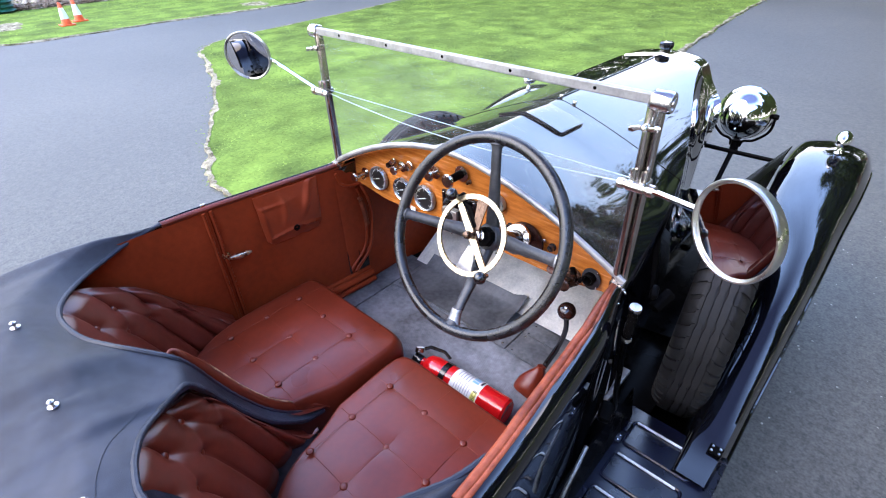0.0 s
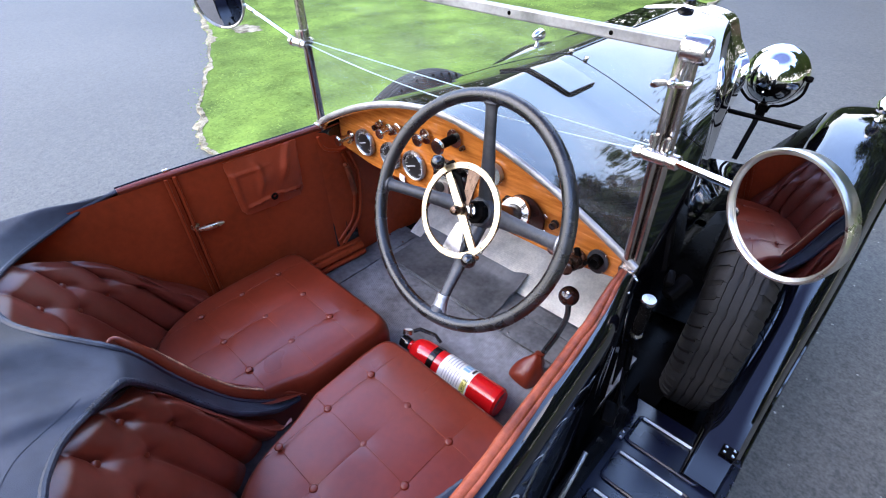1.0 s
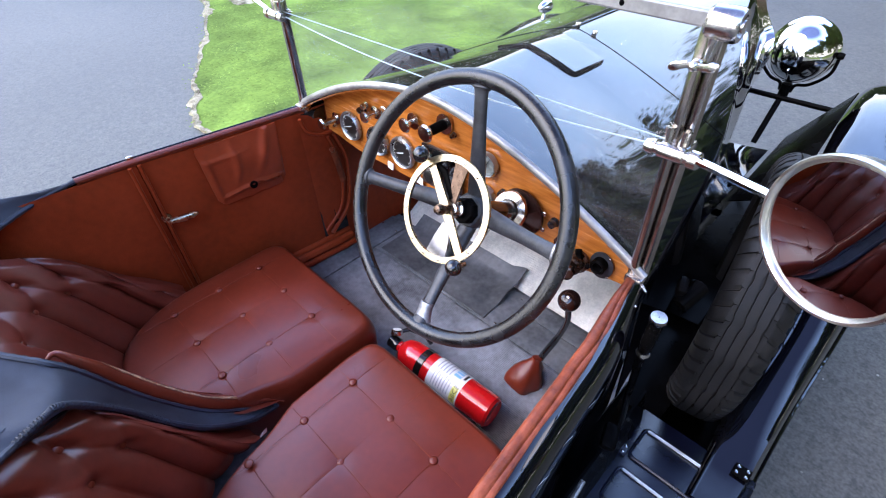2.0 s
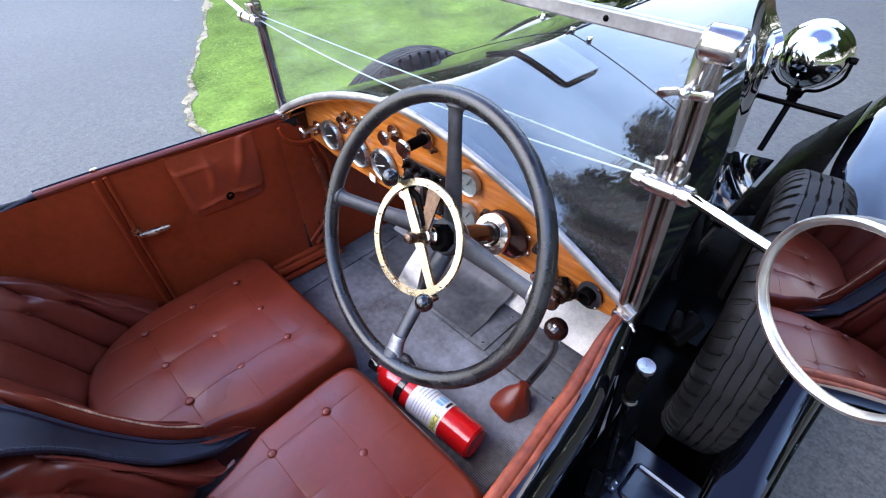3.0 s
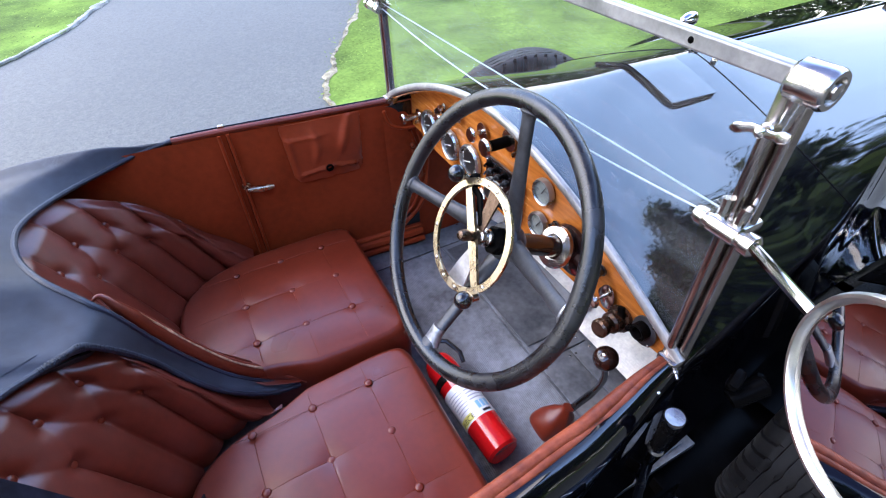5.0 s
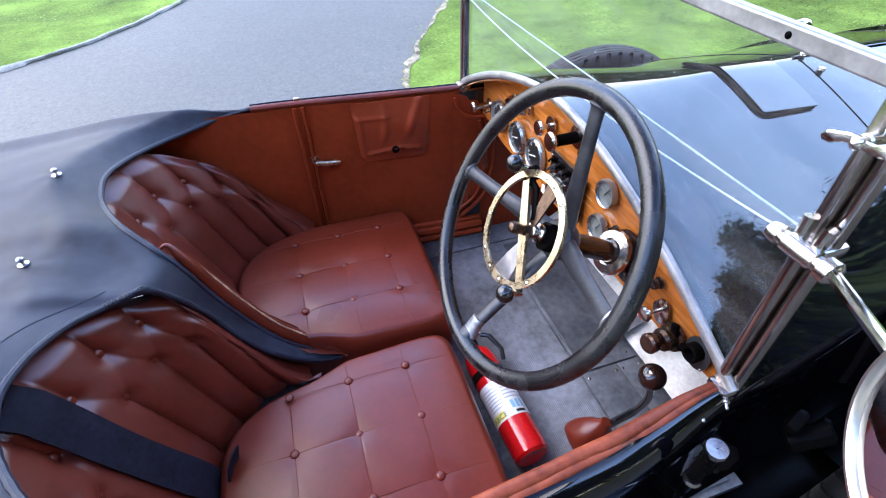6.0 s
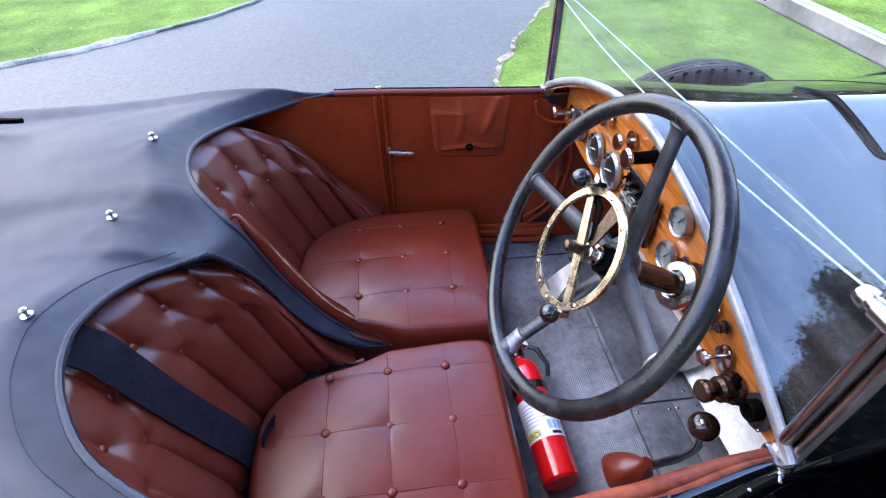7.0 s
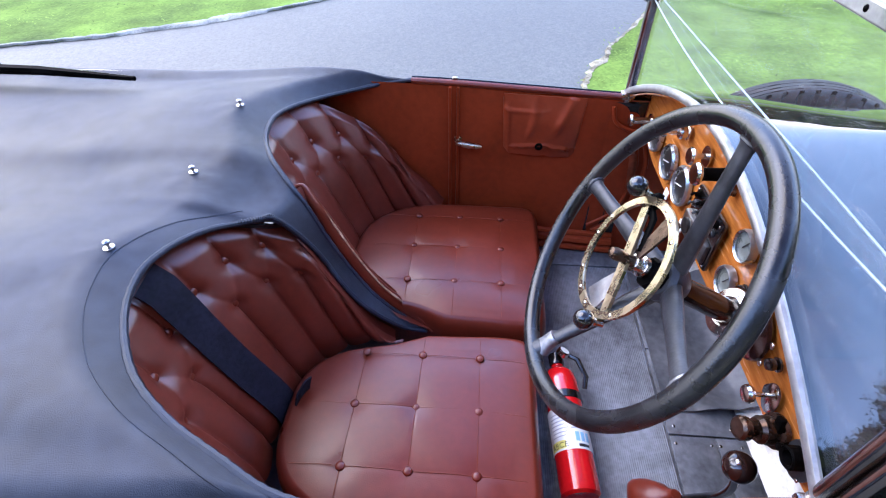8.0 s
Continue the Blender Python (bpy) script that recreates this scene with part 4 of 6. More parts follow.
tube(bm, spline([(-0.527, 0.045, 0.86), (-0.526, 0.072, 0.75), (-0.528, 0.05, 0.59), (-0.533, -0.03, 0.51)], 6), 0.006, 8)
part("kick_welt", bm, LEATHER_D, door_trim)

# pocket on the door
bm = BM()


def pocket(u, v):
    low = 0.770 + 0.0035 * math.cos((u - 0.42) * 24) * math.exp(-((u - 0.42) / 0.16) ** 2) + 0.018 * (smooth(0.10, 0.0, u) + smooth(0.90, 1.0, u)) ** 2
    y, z = lerp(-0.110 - 0.012 * v, -0.345 + 0.012 * v, u), lerp(0.962, low, v)
    puff = 0.015 * math.sin(math.pi * u) ** 0.4 * (0.15 + 0.85 * math.sin(math.pi * min(1, v * 0.92)))
    fold = 0.0075 * math.exp(-((u - 0.66 + 0.05 * math.sin(v * 5)) / 0.045) ** 2) * smooth(0.02, 0.25, v) * smooth(0.80, 0.5, v)
    fold += 0.010 * math.exp(-((u - 0.14 - 0.30 * v) / 0.055) ** 2) * smooth(0.75, 0.35, v) + 0.005 * math.exp(-((u - 0.95) / 0.03) ** 2) * smooth(0.1, 0.3, v)
    fold += 0.004 * math.exp(-((v - 0.22 - 0.04 * u) / 0.03) ** 2) * smooth(0.3, 0.7, u) + 0.003 * noise.noise(Vector((u * 5, v * 4, 1)))
    arch = 0.80 + 0.10 * abs(u - 0.46) ** 1.3 * 2
    crease = 0.006 * math.exp(-((v - arch) / 0.028) ** 2) * smooth(0.02, 0.15, u) * smooth(0.98, 0.85, u)
    return Vector((rail(y, -1).x + 0.019 + puff + fold * math.sin(math.pi * v) ** 0.3 + crease, y, z))


surf(bm, pocket, 60, 44)
solid(part("door_pocket", bm, LEATHER_P, door_trim, "creased leather door pocket with a press stud"), 0.005)
bm = BM()
tube(bm, [pocket(0.0, v) for v in np.linspace(0.06, 1, 20)] + [pocket(u, 1.0) for u in np.linspace(0.03, 0.97, 40)] + [pocket(1.0, v) for v in np.linspace(1, 0.06, 20)], 0.0026, 8)
part("pocket_binding", bm, LEATHER_P, door_trim)
bm = BM()
c = pocket(0.51, 0.80) + Vector((0.001, 0, 0))
lathe(bm, [(0.012, 0.0), (0.012, 0.003), (0.006, 0.004), (0.005, 0.0), (0.001, 0.0)], axis(c, (1, 0, 0)), 16)
part("press_stud", bm, CHASSIS, door_trim)
bm = BM()
h = Vector((-0.570, -0.478, 0.798))
lathe(bm, [(0.013, 0.0), (0.013, 0.004), (0.006, 0.006), (0.006, 0.03)], axis(h - Vector((0.012, 0, 0)), (1, 0, 0)), 14)
tube(bm, [h + Vector((0.016, 0, 0)), h + Vector((0.018, 0.03, -0.004)), h + Vector((0.018, 0.055, -0.008)), h + Vector((0.016, 0.075, -0.010))], [0.006, 0.010, 0.0095, 0.004], 12)
part("door_handle", bm, BRASS, door_trim, "dull brass inside door handle")
bm = BM()
box(bm, 0.012, 0.018, 0.02, pose(rail(-0.49, -1).x, -0.49, 0.982), 0.003)
part("door_catch", bm, POSTMETAL, car)
# strap on the kick panel
bm = BM()
tube(bm, [(-0.524, 0.055, 0.80), (-0.516, 0.06, 0.74), (-0.524, 0.07, 0.68)], 0.012, 8, flat=0.4)
lathe(bm, [(0.008, 0), (0.008, 0.012), (0.004, 0.018)], axis((-0.527, 0.05, 0.81), (1, -0.3, 0.2)), 10)
part("strap", bm, LEATHER_W, door_trim)


# ---- seats ----
def cushion(cx, hw, y0, y1, btn_x, btn_y, label):
    top = 0.578

    def draw(x, y):
        """The inner side draws in towards the back, between the seats."""
        return 1 - (0.17 * smooth(0.06, -0.12, y) if x * cx < 0 else 0.0)

    def outline(a):
        c, s = math.cos(a), math.sin(a)
        if abs(c) < 1e-9:
            return Vector((0, 0.27 if s > 0 else -0.31, 0))
        side = math.copysign(1, c)
        if s >= 0:
            x, y = hw * side * abs(c) ** 0.16, 0.27 * abs(s) ** 0.16 if s > 1e-9 else 0
        else:
            x, y = hw * side * abs(c) ** 0.66, -0.31 * abs(s) ** 0.9
        return Vector((x * draw(x, y), y, 0))

    def within(x, y):
        """Whether a place on the top lies clear of the rim."""
        x, y = x - cx, y - yc
        wide = hw * draw(x, y) * ((max(0.0, 1 - (min(1.0, -y / 0.31)) ** 2.2)) ** 0.33 if y < 0 else 1.0)
        return abs(x) < wide - 0.02 and y < 0.245

    yc = y1 - 0.27
    bm = BM()
    gx, gy = np.array(btn_x), np.array(btn_y)

    def height(x, y, k):
        z = top + 0.018 * (1 - k ** 3)
        g = max(np.exp(-((x - gx) / 0.004) ** 2).max(), np.exp(-((y - gy) / 0.004) ** 2).max())
        dx, dy = np.abs(x - gx).min(), np.abs(y - gy).min()
        z -= 0.0008 * g + 0.0032 * math.exp(-(dx * dx + dy * dy) / 0.0007)
        return z + 0.003 * noise.noise(Vector((x * 6, y * 6, cx)))

    n, rings = 120, []
    for i in range(46):
        k = (i + 0.02) / 45 * 0.93
        r = []
        for j in range(n):
            o = outline(2 * math.pi * j / n) * k
            r.append(Vector((cx + o.x, yc + o.y, float(height(cx + o.x, yc + o.y, k)))))
        rings.append(r)
    for k, dz in ((0.965, -0.008), (0.988, -0.024), (1.0, -0.05), (0.995, -0.10), (0.985, -0.17)):
        rings.append([Vector((cx + outline(2 * math.pi * j / n).x * k, yc + outline(2 * math.pi * j / n).y * k, top + dz)) for j in range(n)])
    loft(bm, rings)
    seat = part("seat_cushion", bm, LEATHER, car, label, angle=60)
    bm = BM()
    ball(bm, (0, 0, 0), 0.0102, 0.5, 14)
    first = part("button", bm, LEATHER, seat, m=pose(btn_x[0], btn_y[0], top + 0.0125))
    for x in btn_x:
        for y in btn_y:
            if (x, y) != (btn_x[0], btn_y[0]):
                again("button", first, seat, pose(x, y, top + 0.0125))
    for pts in [[(x, y, 0) for y in np.linspace(y1 - 0.03, y0 + 0.06, 40)] for x in btn_x] + [[(x, y, 0) for x in np.linspace(cx - hw + 0.03, cx + hw - 0.03, 40)] for y in btn_y]:
        bm = BM()
        line = []
        for x, y, _ in pts:
            o = Vector(((x - cx) / hw, (y - yc) / (0.27 if y > yc else 0.31)))
            k = min(0.92, max(abs(o.x), abs(o.y)))
            if within(x, y):
                line.append((x, y, float(height(x, y, k)) + 0.0004))
        tube(bm, line, 0.0006, 4)
        part("stitching", bm, LEATHER_W, seat)
    return seat


cushion(0.252, 0.245, -0.83, -0.245, (0.098, 0.238, 0.378), (-0.383, -0.522, -0.66), "buttoned brown leather driver's seat cushion")
cushion(-0.275, 0.265, -0.80, -0.205, (-0.445, -0.30, -0.157), (-0.331, -0.462, -0.595), "buttoned brown leather passenger seat cushion")


# height of the seat back's edge by how far round it lies, from the middle (0) to the front of the wing (1)
BACK_TOP = [(0.0, 0.958), (0.30, 0.955), (0.42, 0.930), (0.50, 0.905), (0.57, 0.870), (0.65, 0.800), (0.72, 0.725), (0.80, 0.625), (0.91, 0.545), (1.0, 0.520)]
# the same for the driver's inner wing, close under the strip of canvas
BACK_TOP_IN = [(0.0, 0.958), (0.30, 0.957), (0.42, 0.940), (0.52, 0.912), (0.60, 0.880), (0.632, 0.853), (0.685, 0.780), (0.72, 0.738), (0.859, 0.604), (0.93, 0.548), (1.0, 0.510)]
# the same along its outer wing, beside the door or the sill
BACK_TOP_OUT = [(0.0, 0.958), (0.30, 0.957), (0.42, 0.935), (0.54, 0.890), (0.72, 0.815), (0.776, 0.762), (0.854, 0.690), (0.917, 0.640), (1.0, 0.560)]


def seat_back(cx, label, out, half, low, high, step, shift, upper, lower, front=0.0):
    """half: how wide it is to the two sides; low, high: depth and centre of its curve at seat height and at the top;
    step, shift: spacing of the buttons; upper, lower: height of each row of buttons and its slope;
    front: how much shorter the inner wing is."""
    def plan(u, grow, ry, yc, yf):
        a = abs(u)
        sg = 1 if u >= 0 else -1
        rx = half[0 if sg < 0 else 1] + grow
        if a <= 0.72:
            t = a / 0.72 * math.pi / 2
            return Vector((cx + sg * rx * math.sin(t), yc - ry * math.cos(t), 0))
        t = (a - 0.72) / 0.28
        return Vector((cx + sg * (rx + (out[0] if sg < 0 else out[1]) * t ** 1.5), lerp(yc, yf, t), 0))

    def top_z(u):
        return curve_at(BACK_TOP_OUT if u * cx > 0 else BACK_TOP_IN if cx > 0 else BACK_TOP, abs(u))[0]

    L, Hh = 1.05, 0.44
    A = [((k + shift) * step, upper[0] + upper[1] * (k + shift) * step) for k in range(-5, 6)]
    Bt = [((k + 0.5 + shift) * step, lower[0] + lower[1] * (k + 0.5 + shift) * step) for k in range(-6, 6)]
    segs = [((u, 0.0), (u, s)) for u, s in Bt] + [((u, s), (u, 1.0)) for u, s in A]
    n_up = len(segs)
    for a in A:
        for b in Bt:
            if abs(a[0] - b[0]) < step * 0.6:
                segs.append((a, b))
    P = np.array([[p[0] * L / 2, p[1] * Hh] for p, q in segs])
    Q = np.array([[q[0] * L / 2, q[1] * Hh] for p, q in segs])
    BB = np.array([[u * L / 2, s * Hh] for u, s in A + Bt])

    def tuft(u, s):
        p = np.array([u * L / 2, s * Hh])
        d = Q - P
        t = np.clip(((p - P) * d).sum(1) / (d * d).sum(1), 0, 1)
        far = np.sqrt((((P + d * t[:, None]) - p) ** 2).sum(1))
        dist, fold = max(0.0, -0.0045 * math.log(float(np.exp(-far[:n_up] / 0.0045).sum()))), far[n_up:].min()
        pit = np.sqrt(((BB - p) ** 2).sum(1)).min()
        round_up = math.sqrt(max(0.0, 1 - (1 - min(1.0, dist / (0.40 * step * L / 2 + 0.004))) ** 2))
        return 0.0165 * round_up - 0.0024 * math.exp(-(fold / 0.006) ** 1.2) - 0.0065 * math.exp(-(pit / 0.019) ** 2)

    def place(u, s, lift=None):
        short = front if u * cx < 0 else 0.0
        lo = plan(u, 0.0, low[0], low[1], -0.50 - short)
        hi = plan(u, 0.030, high[0], high[1], -0.53 - short)
        lo.z, hi.z = 0.53, top_z(u)
        p = lo.lerp(hi, s)
        inward = Vector((cx, -0.60, 0)) - Vector((p.x, p.y, 0))
        inward.normalize()
        fade = smooth(1.0, 0.8, abs(u))
        d = (tuft(u, s) * fade if lift is None else lift) + 0.014 * math.sin(math.pi * s) - 0.02 * smooth(0.93, 1.0, s) - 0.008 * smooth(0.14, 0.0, s)
        return p + inward * d + Vector((0, 0, 0.004 * smooth(0.9, 1, s)))

    bm = BM()
    surf(bm, lambda u, s: place(u * 2 - 1, s), 320, 110)
    back = part("seat_back", bm, LEATHER_B, car, label, angle=80)
    bm = BM()
    ball(bm, (0, 0, 0), 0.0102, 0.6, 14)
    first = None
    for u, s in A + Bt:
        if abs(u) > (0.58 if s > 0.7 else 0.66):
            continue
        p = place(u, s)
        d_in = (Vector((cx, -0.5, p.z + 0.12)) - p).normalized()
        m = axis(p + d_in * 0.006, d_in)
        if first is None:
            first = part("button", bm, LEATHER, back, m=m)
        else:
            again("button", first, back, m)
    return back, place


_, on_r = seat_back(0.285, "buttoned and pleated brown leather driver's seat back", (0.0, 0.03), (0.268, 0.262), (0.185, -0.655), (0.262, -0.750), 0.147, -0.12, (0.768, -0.20), (0.605, -0.14), 0.085)
back_l, _ = seat_back(-0.290, "buttoned and pleated brown leather passenger seat back", (0.0, 0.01), (0.240, 0.195), (0.195, -0.585), (0.235, -0.730), 0.187, -0.21, (0.785, 0.0), (0.618, 0.0))

# seat belt across the driver's seat back
bm = BM()
rows = []
for p in spline([(-0.085, 0.985, 0), (-0.08, 0.84, 0), (-0.07, 0.62, 0), (-0.07, 0.41, 0), (-0.08, 0.20, 0), (-0.085, 0.03, 0)], 8):
    u, s = p.x, p.y
    c = on_r(u, min(1.0, s), 0.026)
    d = (on_r(u + 0.1, min(1.0, s) - 0.02, 0.026) - on_r(u - 0.1, min(1.0, s) + 0.02, 0.026)).normalized()
    f = Vector((0, 0.004 * math.sin(s * 9), 0.004))
    rows.append([c - d * 0.036 + f * 0.3, c - d * 0.013 + f, c + d * 0.013 + f * 0.6, c + d * 0.036])
loft(bm, rows, False)
b_ob = solid(part("seat_belt", bm, WEBBING, car, "dark navy webbing belt across the seat back"), 0.003)
bm = BM()
t0 = on_r(-0.19, 0.13, 0.070)
surf(bm, lambda u, v: t0 + Vector((0.045 * v - 0.010 + 0.012 * math.sin(u * 3), 0.012 * u - 0.02 * v, 0.050 * u - 0.012 + 0.006 * math.sin(v * 4))), 6, 10)
solid(part("belt_tongue", bm, WEBBING, b_ob), 0.004)

# ---- floor ----
bm = BM()
box(bm, 1.09, 1.5, 0.02, pose(0, -0.45, 0.395))
rear = BM()
box(rear, 1.20, 2.1, 0.02, pose(0, -1.45, 0.38))
floor_pan = part("floor_pan", bm, FLOORPLATE, car, "scuffed grey floor boards")
part("rear_floor", rear, CHASSIS, floor_pan, "black floor under the cover")
bm = BM()
n = 170
rows = []
for i in range(n + 1):
    y = lerp(-0.34, 0.092, i / n)
    z = 0.4085 + 0.0009 * (i % 2)
    rows.append([Vector((x, y, z)) for x in (-0.43, 0.43)])
loft(bm, rows, False)
part("ribbed_mat", bm, FLOORMAT, floor_pan, "blue-grey ribbed rubber floor mat", smooth=False)
for k, (x0, x1, y0, y1) in enumerate(((-0.43, -0.10, 0.097, 0.272), (-0.095, 0.16, 0.097, 0.272), (0.165, 0.42, 0.097, 0.205), (0.165, 0.42, 0.209, 0.272), (-0.53, -0.435, -0.33, 0.27), (0.43, 0.53, -0.1, 0.27))):
    bm = BM()
    box(bm, x1 - x0, y1 - y0, 0.006, pose((x0 + x1) / 2, (y0 + y1) / 2, 0.4095), 0.002)
    pl = part("floor_plate", bm, FLOORPLATE, floor_pan, "scuffed dark metal floor plate")
    for q in range(4):
        bm = BM()
        ball(bm, (lerp(x0, x1, 0.08 + 0.84 * (q % 2)), lerp(y0, y1, 0.1 + 0.8 * (q // 2)), 0.413), 0.004, 0.35, 10)
        part("screw", bm, NICKEL, pl)
# dark sheet laid over the plates, its free end curled up
bm = BM()


def sheet(u, v):
    x, y = lerp(-0.405, 0.098, u), lerp(0.104, 0.330, v)
    z = 0.4165 + 0.62 * max(0.0, y - 0.278) + 0.024 * smooth(0.86, 1.0, u) * smooth(0.25, 0.6, v) + 0.0012 * noise.noise(Vector((x * 7, y * 9, 2)))
    return Vector((x, y, z))


surf(bm, sheet, 40, 14)
solid(part("floor_sheet", bm, SHEET, floor_pan, "scuffed dark grey sheet with one end curled up"), 0.004)
# ribbed alloy toe board, plain at its passenger end
bm = BM()
rows = []
for i in range(42):
    for k, off in ((0.0, 0.0), (0.62, 0.0), (0.68, -0.0028), (0.94, -0.0028)):
        t = (i + k) / 42
        rows.append([Vector((x, 0.28 + 0.26 * t, 0.415 + 0.16 * t + off)) for x in (-0.12, 0.18, 0.5)])
loft(bm, rows, False)
solid(part("toe_board", bm, TOEPLATE, car, "ribbed aluminium toe board", smooth=False), 0.004, 0.0, True)
bm = BM()
surf(bm, lambda u, v: Vector((lerp(-0.47, -0.124, u), 0.28 + 0.26 * v, 0.415 + 0.16 * v)), 4, 4)
plain = solid(part("toe_plate", bm, TOEPLATE, car, "plain riveted aluminium toe plate"), 0.004)
for x, t in ((-0.39, 0.12), (-0.25, 0.12), (-0.14, 0.12), (-0.39, 0.6), (-0.14, 0.6)):
    bm = BM()
    ball(bm, (x, 0.28 + 0.26 * t, 0.418 + 0.16 * t), 0.005, 0.4, 10, (0, -0.5, 1))
    part("rivet", bm, NICKEL, plain)
bm = BM()
ring = hood_ring(0.565, -0.012)
loft(bm, [ring + [Vector((0, 0.565, 0.42))], [p + Vector((0, 0.012, 0)) for p in ring] + [Vector((0, 0.577, 0.42))]])
part("bulkhead", bm, CHASSIS, car)

# ---- steering wheel ----
HUB = Vector((0.241, -0.182, 1.068))
NRM = Vector((0.004, -0.877, 0.480)).normalized()
AX = Vector((1.0, 0.0, 0.0))
AX = (AX - NRM * AX.dot(NRM)).normalized()
UPV = NRM.cross(AX)
if UPV.z < 0:
    UPV = -UPV
RIM_R = 0.239


def on_wheel(r, deg, h=0.0):
    a = radians(deg)
    return HUB + AX * (r * math.cos(a)) + UPV * (r * math.sin(a)) + NRM * h


def on_ring(r, deg, h=0.0):
    return on_wheel(r, deg, h) + Vector((-0.006, 0, 0))


bm = BM()
tube(bm, [on_wheel(RIM_R, d) for d in range(0, 360, 3)], 0.0147, 16, closed=True)
sw = part("steering_wheel", bm, RIM, car, "black bound steering wheel with four metal spokes")
bm = BM()
for d in np.arange(-112, 58, 1.0):
    m = axis(on_wheel(RIM_R, d), on_wheel(RIM_R, d + 1) - on_wheel(RIM_R, d))
    lathe(bm, [(0.01455, -0.0016), (0.01478, 0), (0.01455, 0.0016)], m, 16, caps=False)
part("rim_binding", bm, RIM, sw, "finely ribbed binding on the rim")
for d in (6, 94.6, 184.8, 275):
    away = (on_wheel(1, d) - on_wheel(0, d)).normalized()
    across = NRM.cross(away).normalized()
    rows = []
    for k in range(19):
        t = k / 18
        c = on_wheel(lerp(0.026, 0.2275, t), d, lerp(-0.080, -0.002, t))
        w = lerp(0.0200, 0.0135, smooth(0.0, 0.75, t)) + 0.0045 * smooth(0.93, 1.0, t)
        th = lerp(0.0125, 0.0085, t) + 0.003 * smooth(0.93, 1.0, t)
        rows.append([c + across * (w * math.cos(a)) + NRM * (th * math.sin(a)) for a in np.linspace(0, 2 * math.pi, 17)[:-1]])
    sp = part("spoke", loft(BM(), rows), GUNMETAL, sw, "grey tapered metal spoke")
    bm = BM()
    if d > 200:
        rows = []
        for r, w, th in ((0.188, 0.0140, 0.0098), (0.191, 0.0150, 0.0108), (0.203, 0.0156, 0.0112), (0.214, 0.0170, 0.0120), (0.224, 0.0200, 0.0130)):
            c = on_wheel(r, d, -0.012 + 0.09 * (r - 0.19))
            rows.append([c + across * (w * math.cos(a)) + NRM * (th * math.sin(a)) for a in np.linspace(0, 2 * math.pi, 17)[:-1]])
        loft(bm, rows)
        part("repair_sleeve", bm, DULLSTEEL, sp, "dull brazed sleeve where the spoke meets the rim")
    else:
        loft(bm, [[on_wheel(r, d, -0.004) + across * (w * math.cos(a)) + NRM * (0.62 * w * math.sin(a)) for a in np.linspace(0, 2 * math.pi, 17)[:-1]] for r, w in ((0.2205, 0.0165), (0.2225, 0.0192), (0.2255, 0.0196))])
        part("ferrule", bm, DULLSTEEL if d < 90 else GUNMETAL, sp)
bm = BM()
lathe(bm, [(0.001, -0.112), (0.021, -0.112), (0.031, -0.100), (0.036, -0.088), (0.036, -0.072), (0.030, -0.064), (0.001, -0.062)], axis(HUB, NRM), 28)
part("hub", bm, GUNMETAL, sw)
bm = BM()
lathe(bm, [(0.001, -0.066), (0.025, -0.066), (0.026, -0.062), (0.026, -0.048), (0.023, -0.044), (0.001, -0.044)], axis(HUB, NRM), 8)
part("lock_nut", bm, CHASSIS, sw, "dark lock nut on the hub", smooth=False)
# control quadrant
bm = BM()
m = axis(on_ring(0, 0, 0.002), NRM)
lathe(bm, [(0.0885, -0.003), (0.1005, -0.003), (0.1010, 0.0), (0.1005, 0.003), (0.0885, 0.003), (0.0880, 0.0), (0.0885, -0.003)], m, 72, caps=False)
quad = part("control_quadrant", bm, BRASS, sw, "brass quadrant ring over the wheel hub")
for d in (60, 82, 96, 178, 200, 238, 262, 285, 330):
    bm = BM()
    ball(bm, on_ring(0.0945, d, 0.005), 0.0036, 0.5, 10, NRM)
    part("rivet", bm, NICKEL, quad)
bm = BM()
for d in (134, -47):
    out = (on_ring(1, d) - on_ring(0, d)).normalized()
    mm = axis(on_ring(0.048, d, -0.004), out, NRM)
    loft(bm, [[mm @ Vector((w * q, 0.0028 * g, z)) for q, g in ((-1, -1), (1, -1), (1, 1), (-1, 1))] for z, w in ((-0.042, 0.0095), (0.0, 0.0085), (0.046, 0.0075))])
part("cross_bar", bm, BRASS, quad)
bm = BM()
lathe(bm, [(0.014, -0.050), (0.014, -0.042), (0.017, -0.040), (0.017, -0.034), (0.012, -0.032), (0.012, -0.026), (0.014, -0.024), (0.014, -0.018), (0.0095, -0.016)], axis(on_ring(0, 0, 0.002), NRM), 20)
part("collar", bm, NICKEL, quad, "worn nickel collars under the nut")
bm = BM()
lathe(bm, [(0.0095, -0.018), (0.0105, -0.012), (0.0095, -0.006), (0.0085, 0.002), (0.0100, 0.008), (0.0105, 0.016), (0.0075, 0.023), (0.001, 0.025)], axis(on_ring(0, 0, 0.002), NRM), 20)
part("centre_nut", bm, BRONZE, quad, "bronze centre nut")
